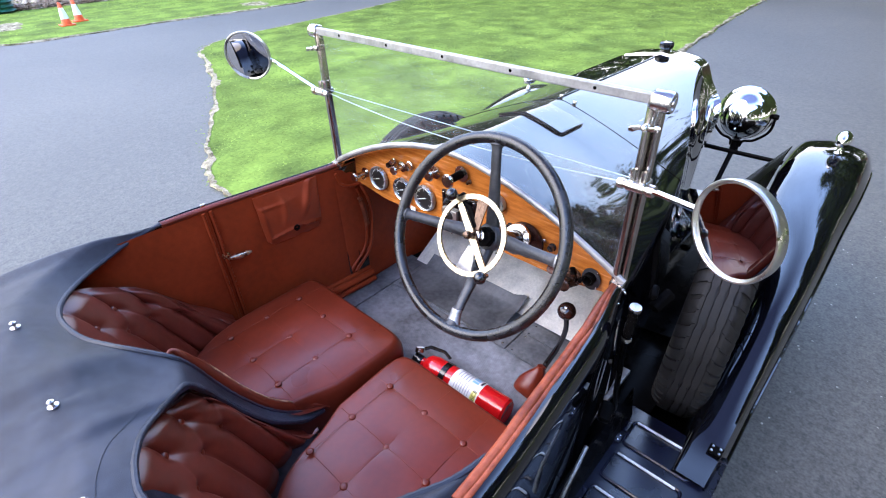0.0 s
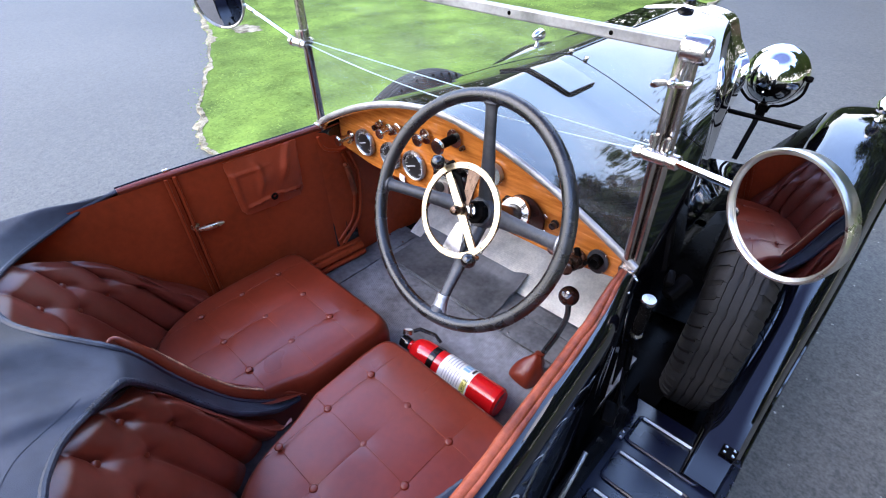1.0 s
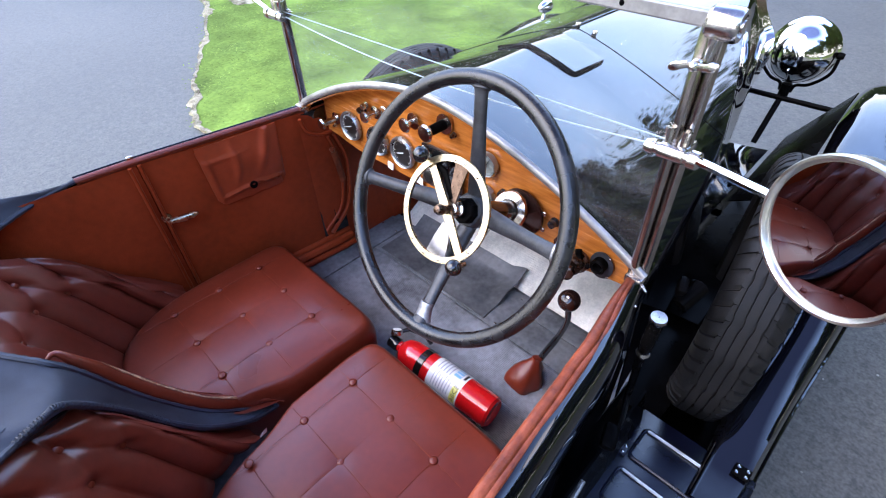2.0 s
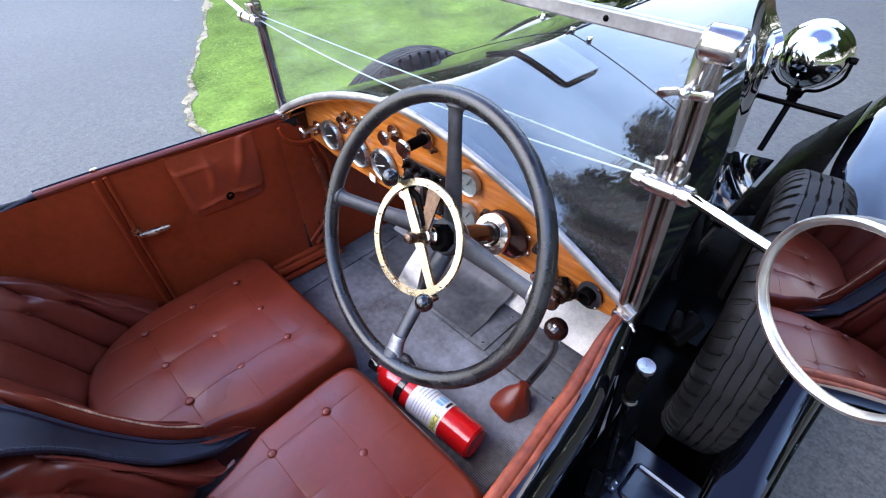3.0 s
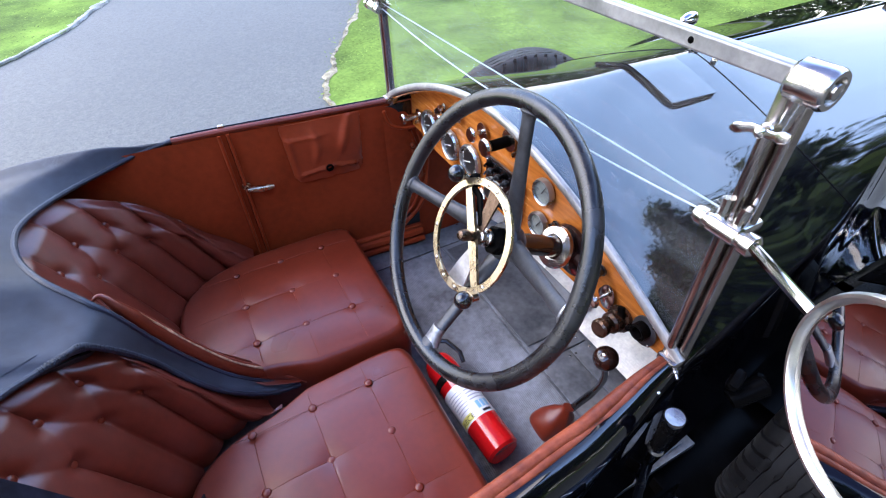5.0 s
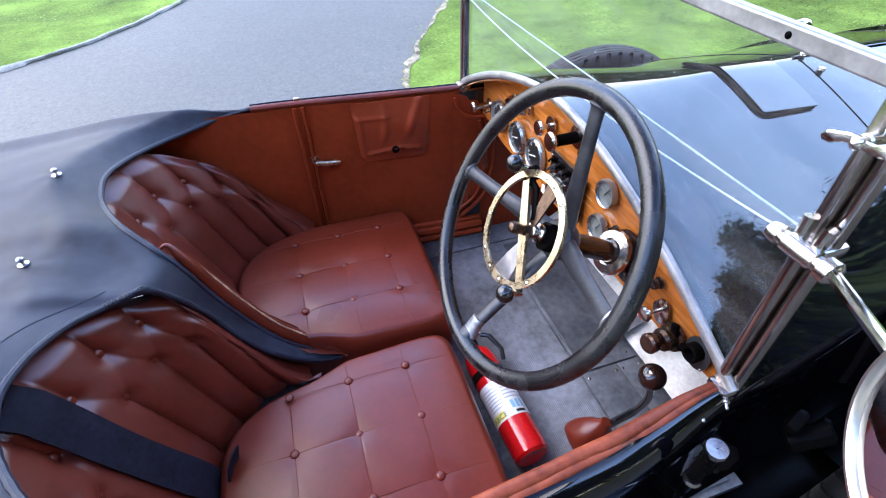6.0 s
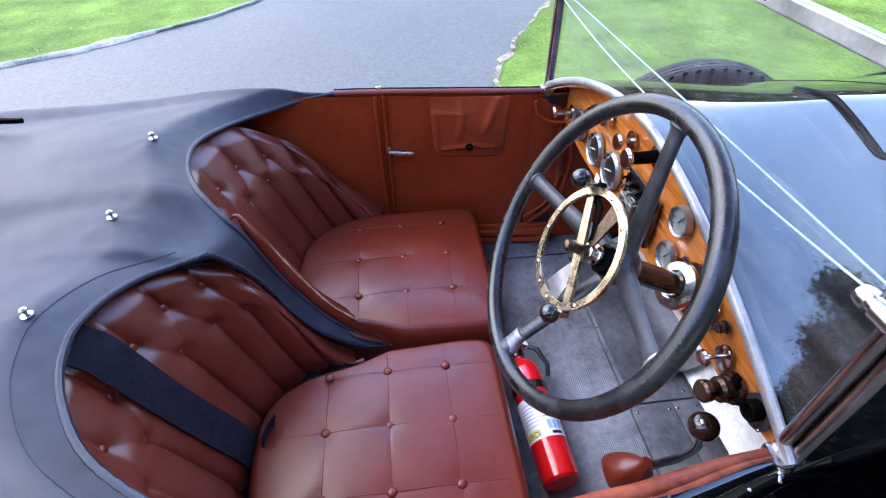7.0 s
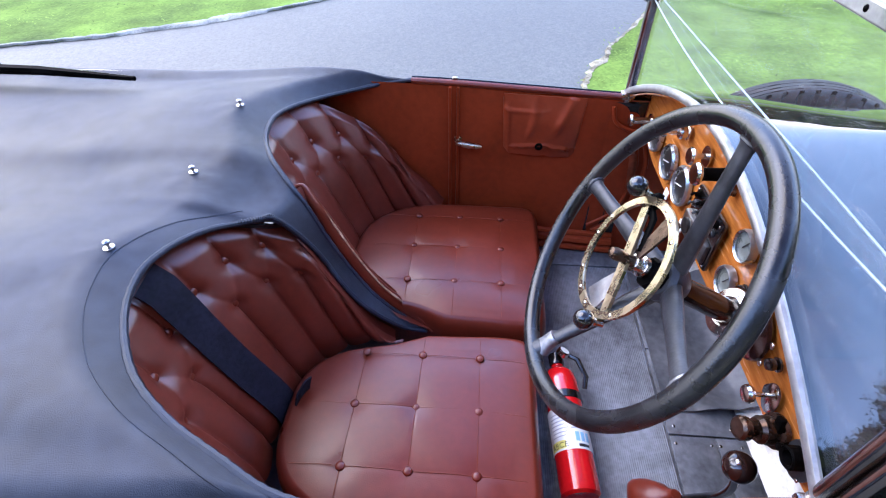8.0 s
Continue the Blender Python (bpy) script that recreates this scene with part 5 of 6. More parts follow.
for d, r, d0 in ((135.5, 0.112, 100), (-48, 0.106, -72)):
    bm = BM()
    tube(bm, [on_ring(0.02, d0, -0.014), on_ring(0.07, lerp(d0, d, 0.6), -0.012), on_ring(0.102, d, -0.006)], [0.006, 0.0075, 0.0065], 8, flat=0.5, up=NRM)
    box(bm, 0.020, 0.012, 0.024, axis(on_ring(0.098, d - (6 if d > 0 else 10), -0.009), on_ring(1, d) - on_ring(0, d), NRM), 0.002)
    lv = part("lever", bm, CHASSIS, quad)
    bm = BM()
    ball(bm, on_wheel(r, d, 0.0255), 0.0158, 1.0, 20)
    part("knob", bm, EBONY, lv, "black ball knob")
    bm = BM()
    lathe(bm, [(0.006, 0.0), (0.006, 0.012), (0.0075, 0.014), (0.0075, 0.020)], axis(on_wheel(r - 0.004, d, -0.006), on_wheel(r, d, 0.0255) - on_wheel(r - 0.004, d, -0.006)), 10)
    part("knob_stem", bm, NICKEL, lv)
bm = BM()
out = (on_ring(1, 93) - on_ring(0, 93)).normalized()
mm = axis(on_ring(0.052, 93, -0.014), out, NRM)
loft(bm, [[mm @ Vector((w * q, 0.002 * g, z)) for q, g in ((-1, -1), (1, -1), (1, 1), (-1, 1))] for z, w in ((-0.038, 0.009), (0.0, 0.012), (0.040, 0.017))])
part("indicator_plate", bm, BRONZE, quad)
bm = BM()
out = (on_ring(1, 268) - on_ring(0, 268)).normalized()
mm = axis(on_ring(0.066, 268, -0.022), out, NRM)
loft(bm, [[mm @ Vector((w * q, 0.0015 * g, z)) for q, g in ((-1, -1), (1, -1), (1, 1), (-1, 1))] for z, w in ((-0.036, 0.010), (0.0, 0.019), (0.036, 0.025))])
part("control_blade", bm, ALU, quad, "plain alloy blade under the quadrant")
bm = BM()
lathe(bm, [(0.001, 0.105), (0.0195, 0.105), (0.0205, 0.16), (0.0205, 0.27), (0.001, 0.27)], axis(HUB, -NRM), 24)
lathe(bm, [(0.001, 0.26), (0.014, 0.26), (0.014, 0.63), (0.001, 0.63)], axis(HUB, -NRM), 14)
col = part("steering_column", bm, BAKELITE, car, "dark brown steering column")
bm = BM()
lathe(bm, [(0.0205, 0.212), (0.026, 0.210), (0.041, 0.214), (0.044, 0.219), (0.043, 0.226), (0.030, 0.240), (0.0205, 0.244)], axis(HUB, -NRM), 36, caps=False)
part("column_flange", bm, NICKEL, col, "round nickel column flange")
bm = BM()
lathe(bm, [(0.001, 0.0), (0.056, 0.0), (0.058, 0.003), (0.056, 0.008), (0.050, 0.010), (0.001, 0.010)], axis((0.246, 0.054, 0.940), (0, -1, 0)), 30)
part("column_boss", bm, BAKELITE, col, "dark round boss where the column meets the dashboard")
for x, z in ((0.303, 0.918), (0.303, 0.962)):
    bm = BM()
    ball(bm, (x, 0.052, z), 0.006, 0.5, 10, (0, -1, 0))
    part("boss_screw", bm, NICKEL, col)

# ---- instruments ----
DIAL_G = material("grey_dial", (0.16, 0.18, 0.17), 0.3, var=0.15)


BEZEL = material("dull_nickel_bezel", (0.36, 0.38, 0.39), 0.30, metal=0.9, var=0.08, scale=30)


def gauge(x, z, r, label, dark=True, y=DASH_Y):
    c = Vector((x, y - 0.008, z))
    m = axis(c, (0, -1, 0))
    bm = BM()
    lathe(bm, [(r * 1.0, -0.004), (r * 1.02, 0.004), (r * 0.94, 0.010), (r * 0.86, 0.007), (r * 0.85, 0.002)], m, 36, caps=False)
    g = part("gauge", bm, BEZEL, dash, label)
    bm = BM()
    lathe(bm, [(0.0005, 0.003), (r * 0.86, 0.003), (r * 0.86, -0.004)], m, 30)
    part("dial", bm, DIAL if dark else DIAL_G, g)
    bm = BM()
    for k in range(31):
        a = radians(225 - k * 9)
        l = 0.20 if k % 5 == 0 else 0.09
        p = [m @ Vector((r * 0.8 * math.cos(a + q), r * 0.8 * math.sin(a + q), 0.0036)) for q in (-0.022, 0.022)]
        p += [m @ Vector((r * (0.8 - l) * math.cos(a + q), r * (0.8 - l) * math.sin(a + q), 0.0036)) for q in (0.022, -0.022)]
        bm.faces.new([bm.verts.new(q) for q in p])
    part("scale", bm, DIALMARK if dark else INK, g, smooth=False)
    bm = BM()
    a = radians(200 if x < 0 else 60)
    tube(bm, [m @ Vector((-r * 0.15 * math.cos(a), -r * 0.15 * math.sin(a), 0.005)), m @ Vector((r * 0.68 * math.cos(a), r * 0.68 * math.sin(a), 0.005))], [0.0016, 0.0006], 6)
    part("needle", bm, DIALMARK if dark else INK, g)
    return g


def pull(x, z, r, d, label, mat=NICKEL, stem=0.4, y=DASH_Y):
    """A round knob that stands d off the fascia."""
    bm = BM()
    m = axis((x, y - 0.007, z), (0, -1, 0))
    lathe(bm, [(r * 1.15, 0), (r * 1.15, 0.003), (r * stem, 0.005), (r * stem, d - 0.014), (r * 0.9, d - 0.011), (r, d - 0.006), (r * 0.85, d - 0.001), (r * 0.3, d), (0.001, d)], m, 20)
    return part("switch_knob", bm, mat, dash, label)


gauge(-0.393, 0.937, 0.044, "black dial gauge with a nickel bezel")
gauge(-0.268, 0.932, 0.043, "black dial gauge with a nickel bezel")
gauge(-0.162, 0.935, 0.046, "black dial gauge with a nickel bezel")
gauge(0.134, 0.930, 0.030, "pale dial gauge with a nickel bezel", False)
gauge(0.137, 1.018, 0.030, "clock with a nickel bezel", False)
pull(-0.468, 0.937, 0.017, 0.060, "nickel pull knob", NICKEL, 0.55)
pull(-0.478, 0.912, 0.005, 0.012, "tiny brass screw stud", BRASS)
pull(-0.315, 1.015, 0.010, 0.022, "small dark knob", BRONZE)
pull(-0.300, 1.030, 0.009, 0.020, "small nickel stud")
pull(-0.262, 1.020, 0.016, 0.046, "nickel pull knob", NICKEL, 0.6)
pull(-0.225, 1.034, 0.014, 0.022, "knurled nickel knob", NICKEL, 0.9)
pull(-0.108, 1.045, 0.019, 0.038, "round nickel knob", NICKEL, 0.3)
pull(0.002, 1.073, 0.022, 0.070, "large nickel knob on a dark stem", NICKEL, 0.3)
bm = BM()
lathe(bm, [(0.015, 0.0), (0.013, 0.004), (0.012, 0.052), (0.0145, 0.054), (0.0145, 0.058), (0.001, 0.059)], axis((0.002, DASH_Y - 0.007, 1.073), (0, -1, 0)), 18)
part("knob_stem", bm, CHASSIS, dash, "dark knurled stem")
pull(0.034, 1.056, 0.006, 0.014, "small dark screw head", BRONZE)
pull(0.187, 0.963, 0.009, 0.016, "black button", EBONY)
pull(0.330, 0.952, 0.010, 0.018, "black button", EBONY)
bm = BM()
lathe(bm, [(0.001, 0.0), (0.022, 0.0), (0.024, 0.003), (0.020, 0.005), (0.001, 0.005)], axis((0.358, DASH_Y - 0.007, 0.905), (0, -1, 0)) @ Matrix.Diagonal((0.8, 1.25, 1, 1)), 24)
part("button_plate", bm, NICKEL, dash, "oval nickel plate behind the push button")
pull(0.352, 0.904, 0.015, 0.040, "nickel push button", NICKEL, 0.25)
bm = BM()
m = axis((0.400, DASH_Y - 0.007, 0.884), (0.05, -1, 0.12))
lathe(bm, [(0.001, 0.0), (0.027, 0.0), (0.027, 0.008), (0.021, 0.010), (0.022, 0.020), (0.019, 0.026), (0.021, 0.030), (0.017, 0.036), (0.001, 0.036)], m, 18)
tap = part("tap_body", bm, BRONZE, dash, "dark ribbed bronze tap")
bm = BM()
lathe(bm, [(0.010, 0.034), (0.013, 0.044), (0.018, 0.050), (0.0185, 0.060), (0.015, 0.064), (0.001, 0.065)], m, 18)
part("tap_knob", bm, BRONZE, tap)
bm = BM()
box(bm, 0.014, 0.026, 0.010, m @ pose(0.004, 0.024, 0.014, 0, 0, 20), 0.003)
box(bm, 0.010, 0.010, 0.012, m @ pose(0.028, 0.006, 0.014), 0.003)
part("tap_ear", bm, CHASSIS, tap)
bm = BM()
lathe(bm, [(0.001, 0.0), (0.028, 0.0), (0.028, 0.003), (0.001, 0.004)], axis((0.453, DASH_Y - 0.007, 0.903), (0, -1, 0)) @ Matrix.Diagonal((0.95, 1.2, 1, 1)), 24)
plate = part("socket_plate", bm, GUNMETAL, dash, "oval dark metal plate of the socket")
bm = BM()
lathe(bm, [(0.017, 0.003), (0.017, 0.020), (0.015, 0.022), (0.011, 0.020), (0.010, 0.008), (0.001, 0.007)], axis((0.452, DASH_Y - 0.007, 0.908), (0, -1, 0)), 20)
part("socket", bm, CHASSIS, plate)
for dx, dz in ((-0.016, -0.024), (0.018, -0.022), (0.016, 0.026)):
    bm = BM()
    ball(bm, (0.453 + dx, DASH_Y - 0.011, 0.903 + dz), 0.0035, 0.5, 8, (0, -1, 0))
    part("screw", bm, NICKEL, plate)
bm = BM()
box(bm, 0.140, 0.012, 0.116, pose(-0.004, DASH_Y - 0.012, 0.944), 0.004)
panel = part("switch_panel", bm, EBONY, dash, "black switch panel with a row of knobs")
for k in range(4):
    for r in (0, 1):
        bm = BM()
        m = axis((-0.052 + 0.032 * k, DASH_Y - 0.018, 0.990 - 0.022 * r), (0, -1, 0))
        lathe(bm, [(0.0085, 0), (0.0085, 0.004), (0.006, 0.005), (0.005, 0.010), (0.001, 0.011)], m, 12)
        tube(bm, [m @ Vector((0, 0, 0.008)), m @ Vector((0.004, 0.006, 0.016)), m @ Vector((0.006, 0.002, 0.022))], 0.0028, 6)
        part("switch", bm, GUNMETAL if r else CHASSIS, panel)
bm = BM()
box(bm, 0.064, 0.014, 0.052, pose(-0.036, DASH_Y - 0.022, 0.920), 0.005)
cover_plate = part("switch_cover", bm, NICKEL_S, panel, "worn nickel cover over the lower switches")
bm = BM()
lathe(bm, [(0.017, 0), (0.017, 0.005), (0.012, 0.007), (0.001, 0.007)], axis((-0.036, DASH_Y - 0.029, 0.922), (0, -1, 0)), 20)
part("ammeter", bm, DIAL, cover_plate)
bm = BM()
box(bm, 0.046, 0.012, 0.046, pose(0.036, DASH_Y - 0.021, 0.922), 0.005)
part("fuse_cover", bm, GUNMETAL, panel)
for x, z in ((-0.066, 0.994), (0.058, 0.994), (0.058, 0.894), (-0.066, 0.894)):
    bm = BM()
    ball(bm, (x, DASH_Y - 0.0185, z), 0.003, 0.5, 8, (0, -1, 0))
    part("screw", bm, NICKEL, panel)
for x, z in ((-0.098, 0.872), (-0.222, 0.870)):
    bm = BM()
    box(bm, 0.022, 0.003, 0.022, pose(x, DASH_Y - 0.009, z, 0, 8, 0))
    part("dash_tag", bm, WHITE, dash, "small white paper tag")

# gear lever with gaiter
bm = BM()
tube(bm, spline([(0.338, 0.030, 0.43), (0.350, 0.055, 0.49), (0.376, 0.078, 0.58), (0.397, 0.068, 0.67), (0.403, 0.047, 0.748)], 6), [0.0095] * 12 + [0.008] * 12 + [0.007], 12)
lever = part("gear_lever", bm, EBONY, car, "black gear lever with a ball knob")
bm = BM()
KN = axis((0.404, 0.042, 0.769), (0.1, -0.45, 1))
lathe(bm, [(0.001, -0.030), (0.011, -0.030), (0.012, -0.022)] + [(0.0265 * math.sin(a), -0.0235 * math.cos(a)) for a in np.linspace(0.5, 3.0, 14)] + [(0.001, 0.0235)], KN, 26)
part("knob", bm, BAKELITE, lever, "dark brown ball knob")
bm = BM()
lathe(bm, [(0.005, 0.0225), (0.005, 0.0245), (0.003, 0.026), (0.001, 0.0262)], KN, 12)
part("knob_cap", bm, NICKEL, lever)
bm = BM()
lathe(bm, [(0.052, -0.004), (0.054, 0.006), (0.0525, 0.018), (0.048, 0.030), (0.043, 0.042), (0.036, 0.054), (0.029, 0.065), (0.022, 0.076), (0.0165, 0.086), (0.0135, 0.092), (0.0135, 0.098), (0.010, 0.099)], axis((0.331, 0.008, 0.409), (0.19, 0.36, 1.0)) @ Matrix.Diagonal((0.85, 1.05, 1.0, 1)), 40)
for v in bm.verts:
    h = v.co.z - 0.41
    out = Vector((v.co.x - 0.331 - 0.19 * h, v.co.y - 0.008 - 0.36 * h, 0))
    if out.length > 0.004:
        a = math.atan2(out.y, out.x)
        v.co += out.normalized() * (0.0035 * math.sin(5 * a + h * 40) * smooth(0.1, 0.02, h) + 0.004 * noise.noise(v.co * 38))
part("gaiter", bm, LEATHER, lever, "crumpled brown leather gaiter")

# hand brake and fittings outside the right-hand body side
bm = BM()
lathe(bm, [(0.001, -0.15), (0.006, -0.15), (0.008, -0.10), (0.010, -0.095), (0.0115, -0.06), (0.0112, -0.03), (0.0095, -0.012), (0.0100, -0.006), (0.0110, 0.0), (0.009, 0.004), (0.001, 0.005)], axis((0.626, -0.10, 1.0), (0.05, -0.06, 1)), 16)
brake = part("hand_brake", bm, CHASSIS, car, "hand brake lever with a nickel top outside the body")
bm = BM()
lathe(bm, [(0.009, -0.010), (0.0135, -0.004), (0.0142, 0.002), (0.0130, 0.006), (0.001, 0.005)], axis((0.626, -0.10, 1.0), (0.05, -0.06, 1)), 18)
part("button_top", bm, POSTMETAL, brake)
bm = BM()
lathe(bm, [(0.0105, -0.006), (0.0125, 0.0), (0.0105, 0.006)], axis((0.6215, -0.0945, 0.905), (0.05, -0.06, 1)), 16)
part("collar", bm, NICKEL, brake)
bm = BM()
for k in range(7):
    for q in range(10):
        a = q * 0.628 + k * 0.31
        ball(bm, Vector((0.6255 - 0.0006 * k, -0.0985 + 0.0006 * k, 0.982 - 0.0105 * k)) + Vector((0.0110 * math.cos(a), 0.0110 * math.sin(a), 0)), 0.0016, 1.0, 6)
part("knurling", bm, CHASSIS, brake)
bm = BM()
tube(bm, [(0.62, -0.092, 0.86), (0.618, -0.06, 0.70), (0.615, 0.0, 0.48)], 0.011, 8, flat=0.6)
part("shaft", bm, CHASSIS, brake)
bm = BM()
tube(bm, spline([(0.64, -0.25, 0.69), (0.642, -0.29, 0.66), (0.642, -0.33, 0.62), (0.64, -0.355, 0.57)], 5), 0.005, 8)
part("brake_quadrant", bm, DULLSTEEL, brake)
for (x, y, z, sx, sy, sz) in ((0.60, 0.11, 0.90, 0.02, 0.04, 0.025), (0.635, -0.16, 0.72, 0.03, 0.05, 0.03), (0.60, 0.20, 0.82, 0.02, 0.03, 0.06)):
    bm = BM()
    box(bm, sx, sy, sz, pose(x, y, z, 15, 10, 20), 0.008)
    part("bracket", bm, CHASSIS, car)
bm = BM()
lathe(bm, [(0.001, -0.03), (0.016, -0.03), (0.018, -0.02), (0.018, 0.03), (0.012, 0.035), (0.001, 0.036)], axis((0.615, 0.14, 0.86), (0.3, 1, 0.5)), 16)
part("steering_box", bm, CHASSIS, car)

# ---- tonneau cover ----
cover = thing("tonneau_cover", "navy blue canvas tonneau cover stretched behind the seats", "car cover")
DRIVER_EDGE = [(0.592, -0.57, 0.978), (0.578, -0.64, 0.983), (0.545, -0.712, 0.986), (0.500, -0.802, 0.988), (0.434, -0.887, 0.990), (0.34, -0.952, 0.992), (0.253, -0.978, 0.994), (0.190, -0.970, 0.990), (0.140, -0.953, 0.980),
               (0.095, -0.930, 0.966), (0.060, -0.893, 0.953), (0.038, -0.850, 0.950)]
PASSENGER_EDGE = [(-0.078, -0.826, 0.954), (-0.120, -0.868, 0.976), (-0.160, -0.897, 0.984), (-0.221, -0.927, 0.986), (-0.284, -0.942, 0.988), (-0.353, -0.943, 0.985), (-0.430, -0.922, 0.973), (-0.508, -0.872, 0.961), (-0.570, -0.795, 0.957), (-0.606, -0.705, 0.966), (-0.605, -0.605, 0.982)]
# the two edges run on down between the seat backs to one point
DRIVER_TAIL = [(0.04, -0.852, 0.951), (0.031, -0.829, 0.946), (0.001, -0.8, 0.877), (-0.019, -0.77, 0.796), (-0.011, -0.732, 0.719), (-0.009, -0.683, 0.639), (-0.026, -0.603, 0.545), (-0.044, -0.531, 0.505)]
PASSENGER_TAIL = [(-0.080, -0.840, 0.9535), (-0.070, -0.817, 0.946), (-0.062, -0.792, 0.902), (-0.059, -0.761, 0.818), (-0.059, -0.722, 0.726), (-0.057, -0.665, 0.625), (-0.058, -0.589, 0.540), (-0.046, -0.531, 0.512)]
edge_line = spline(DRIVER_EDGE + [(0.010, -0.826, 0.944), (-0.035, -0.814, 0.944)] + PASSENGER_EDGE, 10)


def cover_f(u, v):
    k = u * (len(edge_line) - 1)
    i = min(int(k), len(edge_line) - 2)
    e = edge_line[i].lerp(edge_line[i + 1], k - i)
    side = lerp(1, -1, u)
    r = Vector((0.635 * math.copysign(min(1, abs(side) * 1.25), side), -2.55, 0.966))
    p = e.lerp(r, v ** 1.5)
    far = (p - e).length
    saddle = math.exp(-((e.x + 0.02) / 0.09) ** 2)
    crest = lerp(0.085, 0.19, saddle)
    rise = lerp(0.040, 0.058, saddle)
    lift = rise * smooth(-0.03, crest, far) * (1 - 0.85 * smooth(crest, 0.65, far)) - rise * smooth(-0.03, crest, 0) + 0.004 * math.sin(math.pi * v) * (1 - side * side)
    fold = 0.010 * noise.noise(Vector((p.x * 2.2, p.y * 1.2, 0.5))) + 0.003 * noise.noise(Vector((p.x * 7, p.y * 4, 3.5)))
    for sx, sy in FASTENERS:
        dx, dy = p.x - sx, p.y - sy
        reach = math.hypot(dx, dy)
        fold += 0.0011 * math.exp(-reach / 0.16) * (math.sin(6 * math.atan2(dy, dx) + 9 * sx) if reach > 0.02 else 0.0) + 0.004 * math.exp(-(reach / 0.05) ** 2)
    fold += 0.0030 * noise.noise(Vector((p.x * 3 - p.y * 4, p.x * 11 + p.y * 5, 7.5)))
    rim = smooth(0.0, 0.1, 1 - abs(side))
    p.z += (lift + fold * smooth(0, 0.1, far)) * rim - 0.004
    hang = smooth(0.86, 1.0, abs(side)) * smooth(0.0, 0.3, far)
    p.x += 0.050 * hang * math.copysign(1, side)
    p.z += 0.010 * smooth(0.80, 0.95, abs(side)) * smooth(0.0, 0.3, far) - 0.030 * hang ** 3
    return p


FASTENERS = ((-0.318, -1.013), (-0.046, -1.020), (0.222, -1.038))
tails = [spline(DRIVER_TAIL, 8), spline(PASSENGER_TAIL, 8)]
# the canvas runs on without a seam into the strip between the seat backs
N_EDGE, E_IN, E_OUT = len(edge_line) - 1, 10 * (len(DRIVER_EDGE) - 1), 10 * (len(DRIVER_EDGE) + 2)
bm = BM()
grid = [[bm.verts.new(cover_f(i / N_EDGE, j / 90)) for j in range(91)] for i in range(N_EDGE + 1)]
for i in range(N_EDGE):
    for j in range(90):
        bm.faces.new((grid[i][j], grid[i + 1][j], grid[i + 1][j + 1], grid[i][j + 1]))
strip = [[grid[i][0] for i in range(E_IN, E_OUT + 1)]]
for k in range(11, 57):
    row = []
    for i in range(E_OUT - E_IN + 1):
        u = i / (E_OUT - E_IN)
        row.append(bm.verts.new(tails[0][k].lerp(tails[1][k], u) + Vector((0, 0.4, 1)) * (-0.004 * math.sin(math.pi * u) + 0.0012 * noise.noise(Vector((u * 2, k / 4, 3))))))
    strip.append(row)
for a, b in zip(strip, strip[1:]):
    for i in range(len(a) - 1):
        bm.faces.new((a[i + 1], a[i], b[i], b[i + 1]))
bend = [v for i in range(E_IN + 1, E_OUT) for v in grid[i][0:9]] + [v for row in strip[1:10] for v in row[1:-1]]
for _ in range(25):
    bmesh.ops.smooth_vert(bm, verts=bend, factor=0.5, use_axis_x=True, use_axis_y=True, use_axis_z=True)
bmesh.ops.recalc_face_normals(bm, faces=bm.faces[:])
solid(part("canvas", bm, CANVAS, cover, angle=80), 0.004)
for line in (spline(DRIVER_EDGE, 10) + tails[0][8:], tails[1][:7:-1] + spline(PASSENGER_EDGE, 10)):
    bm = BM()
    tube(bm, [p + Vector((0, 0, -0.002)) for p in line], [0.0062 + 0.0006 * math.sin(k * 2.4) for k in range(len(line))], 8)
    part("binding", bm, CANVAS_E, cover, "dark blue bound edge")
# dark skirt added below the edge, standing in for the shade under the canvas
bm = BM()


def skirt(u, v):
    e = edge_line[round(u * (len(edge_line) - 1))]
    mid = smooth(0.10, 0.0, abs(e.x + 0.02))
    out = Vector((e.x - (0.285 if e.x > -0.02 else -0.29), e.y + 0.60, 0)).normalized().lerp(Vector((0, -1, 0)), mid)
    deep = 0.12 + 0.88 * smooth(0.50, 0.38, abs(e.x))
    return e + out * (0.004 + 0.060 * v * deep) + Vector((0, 0, -0.004 - 0.035 * mid - 0.050 * v * deep))


surf(bm, skirt, len(edge_line) - 1, 4)
solid(part("gap_skirt", bm, CANVAS_E, cover, "added dark skirt closing the shaded gap under the cover edge"), 0.003)
gather = spline(DRIVER_EDGE[-2:] + DRIVER_TAIL[1:5], 9)
bm = BM()
for a, b in zip(gather, gather[1:]):
    m = axis(a.lerp(b, 0.5), b - a)
    lathe(bm, [(0.0062, -0.0013), (0.0068, 0.0), (0.0062, 0.0013)], m, 10, caps=False)
part("gathered_edge", bm, CANVAS_E, cover, "gathered stitches along the bound edge")
bm = BM()
roll_line = spline([(-0.030, -0.895, 0.880), (-0.068, -0.852, 0.905)] + [(x - 0.027, y + 0.004, z - 0.004) for x, y, z in PASSENGER_TAIL[1:7]] + [(-0.060, -0.550, 0.540), (-0.038, -0.515, 0.510)], 6)
tube(bm, roll_line, [lerp(0.003, 0.021, smooth(9, 26, k)) * lerp(1.0, 0.22, smooth(38, len(roll_line) - 1, k)) for k in range(len(roll_line))], 12)
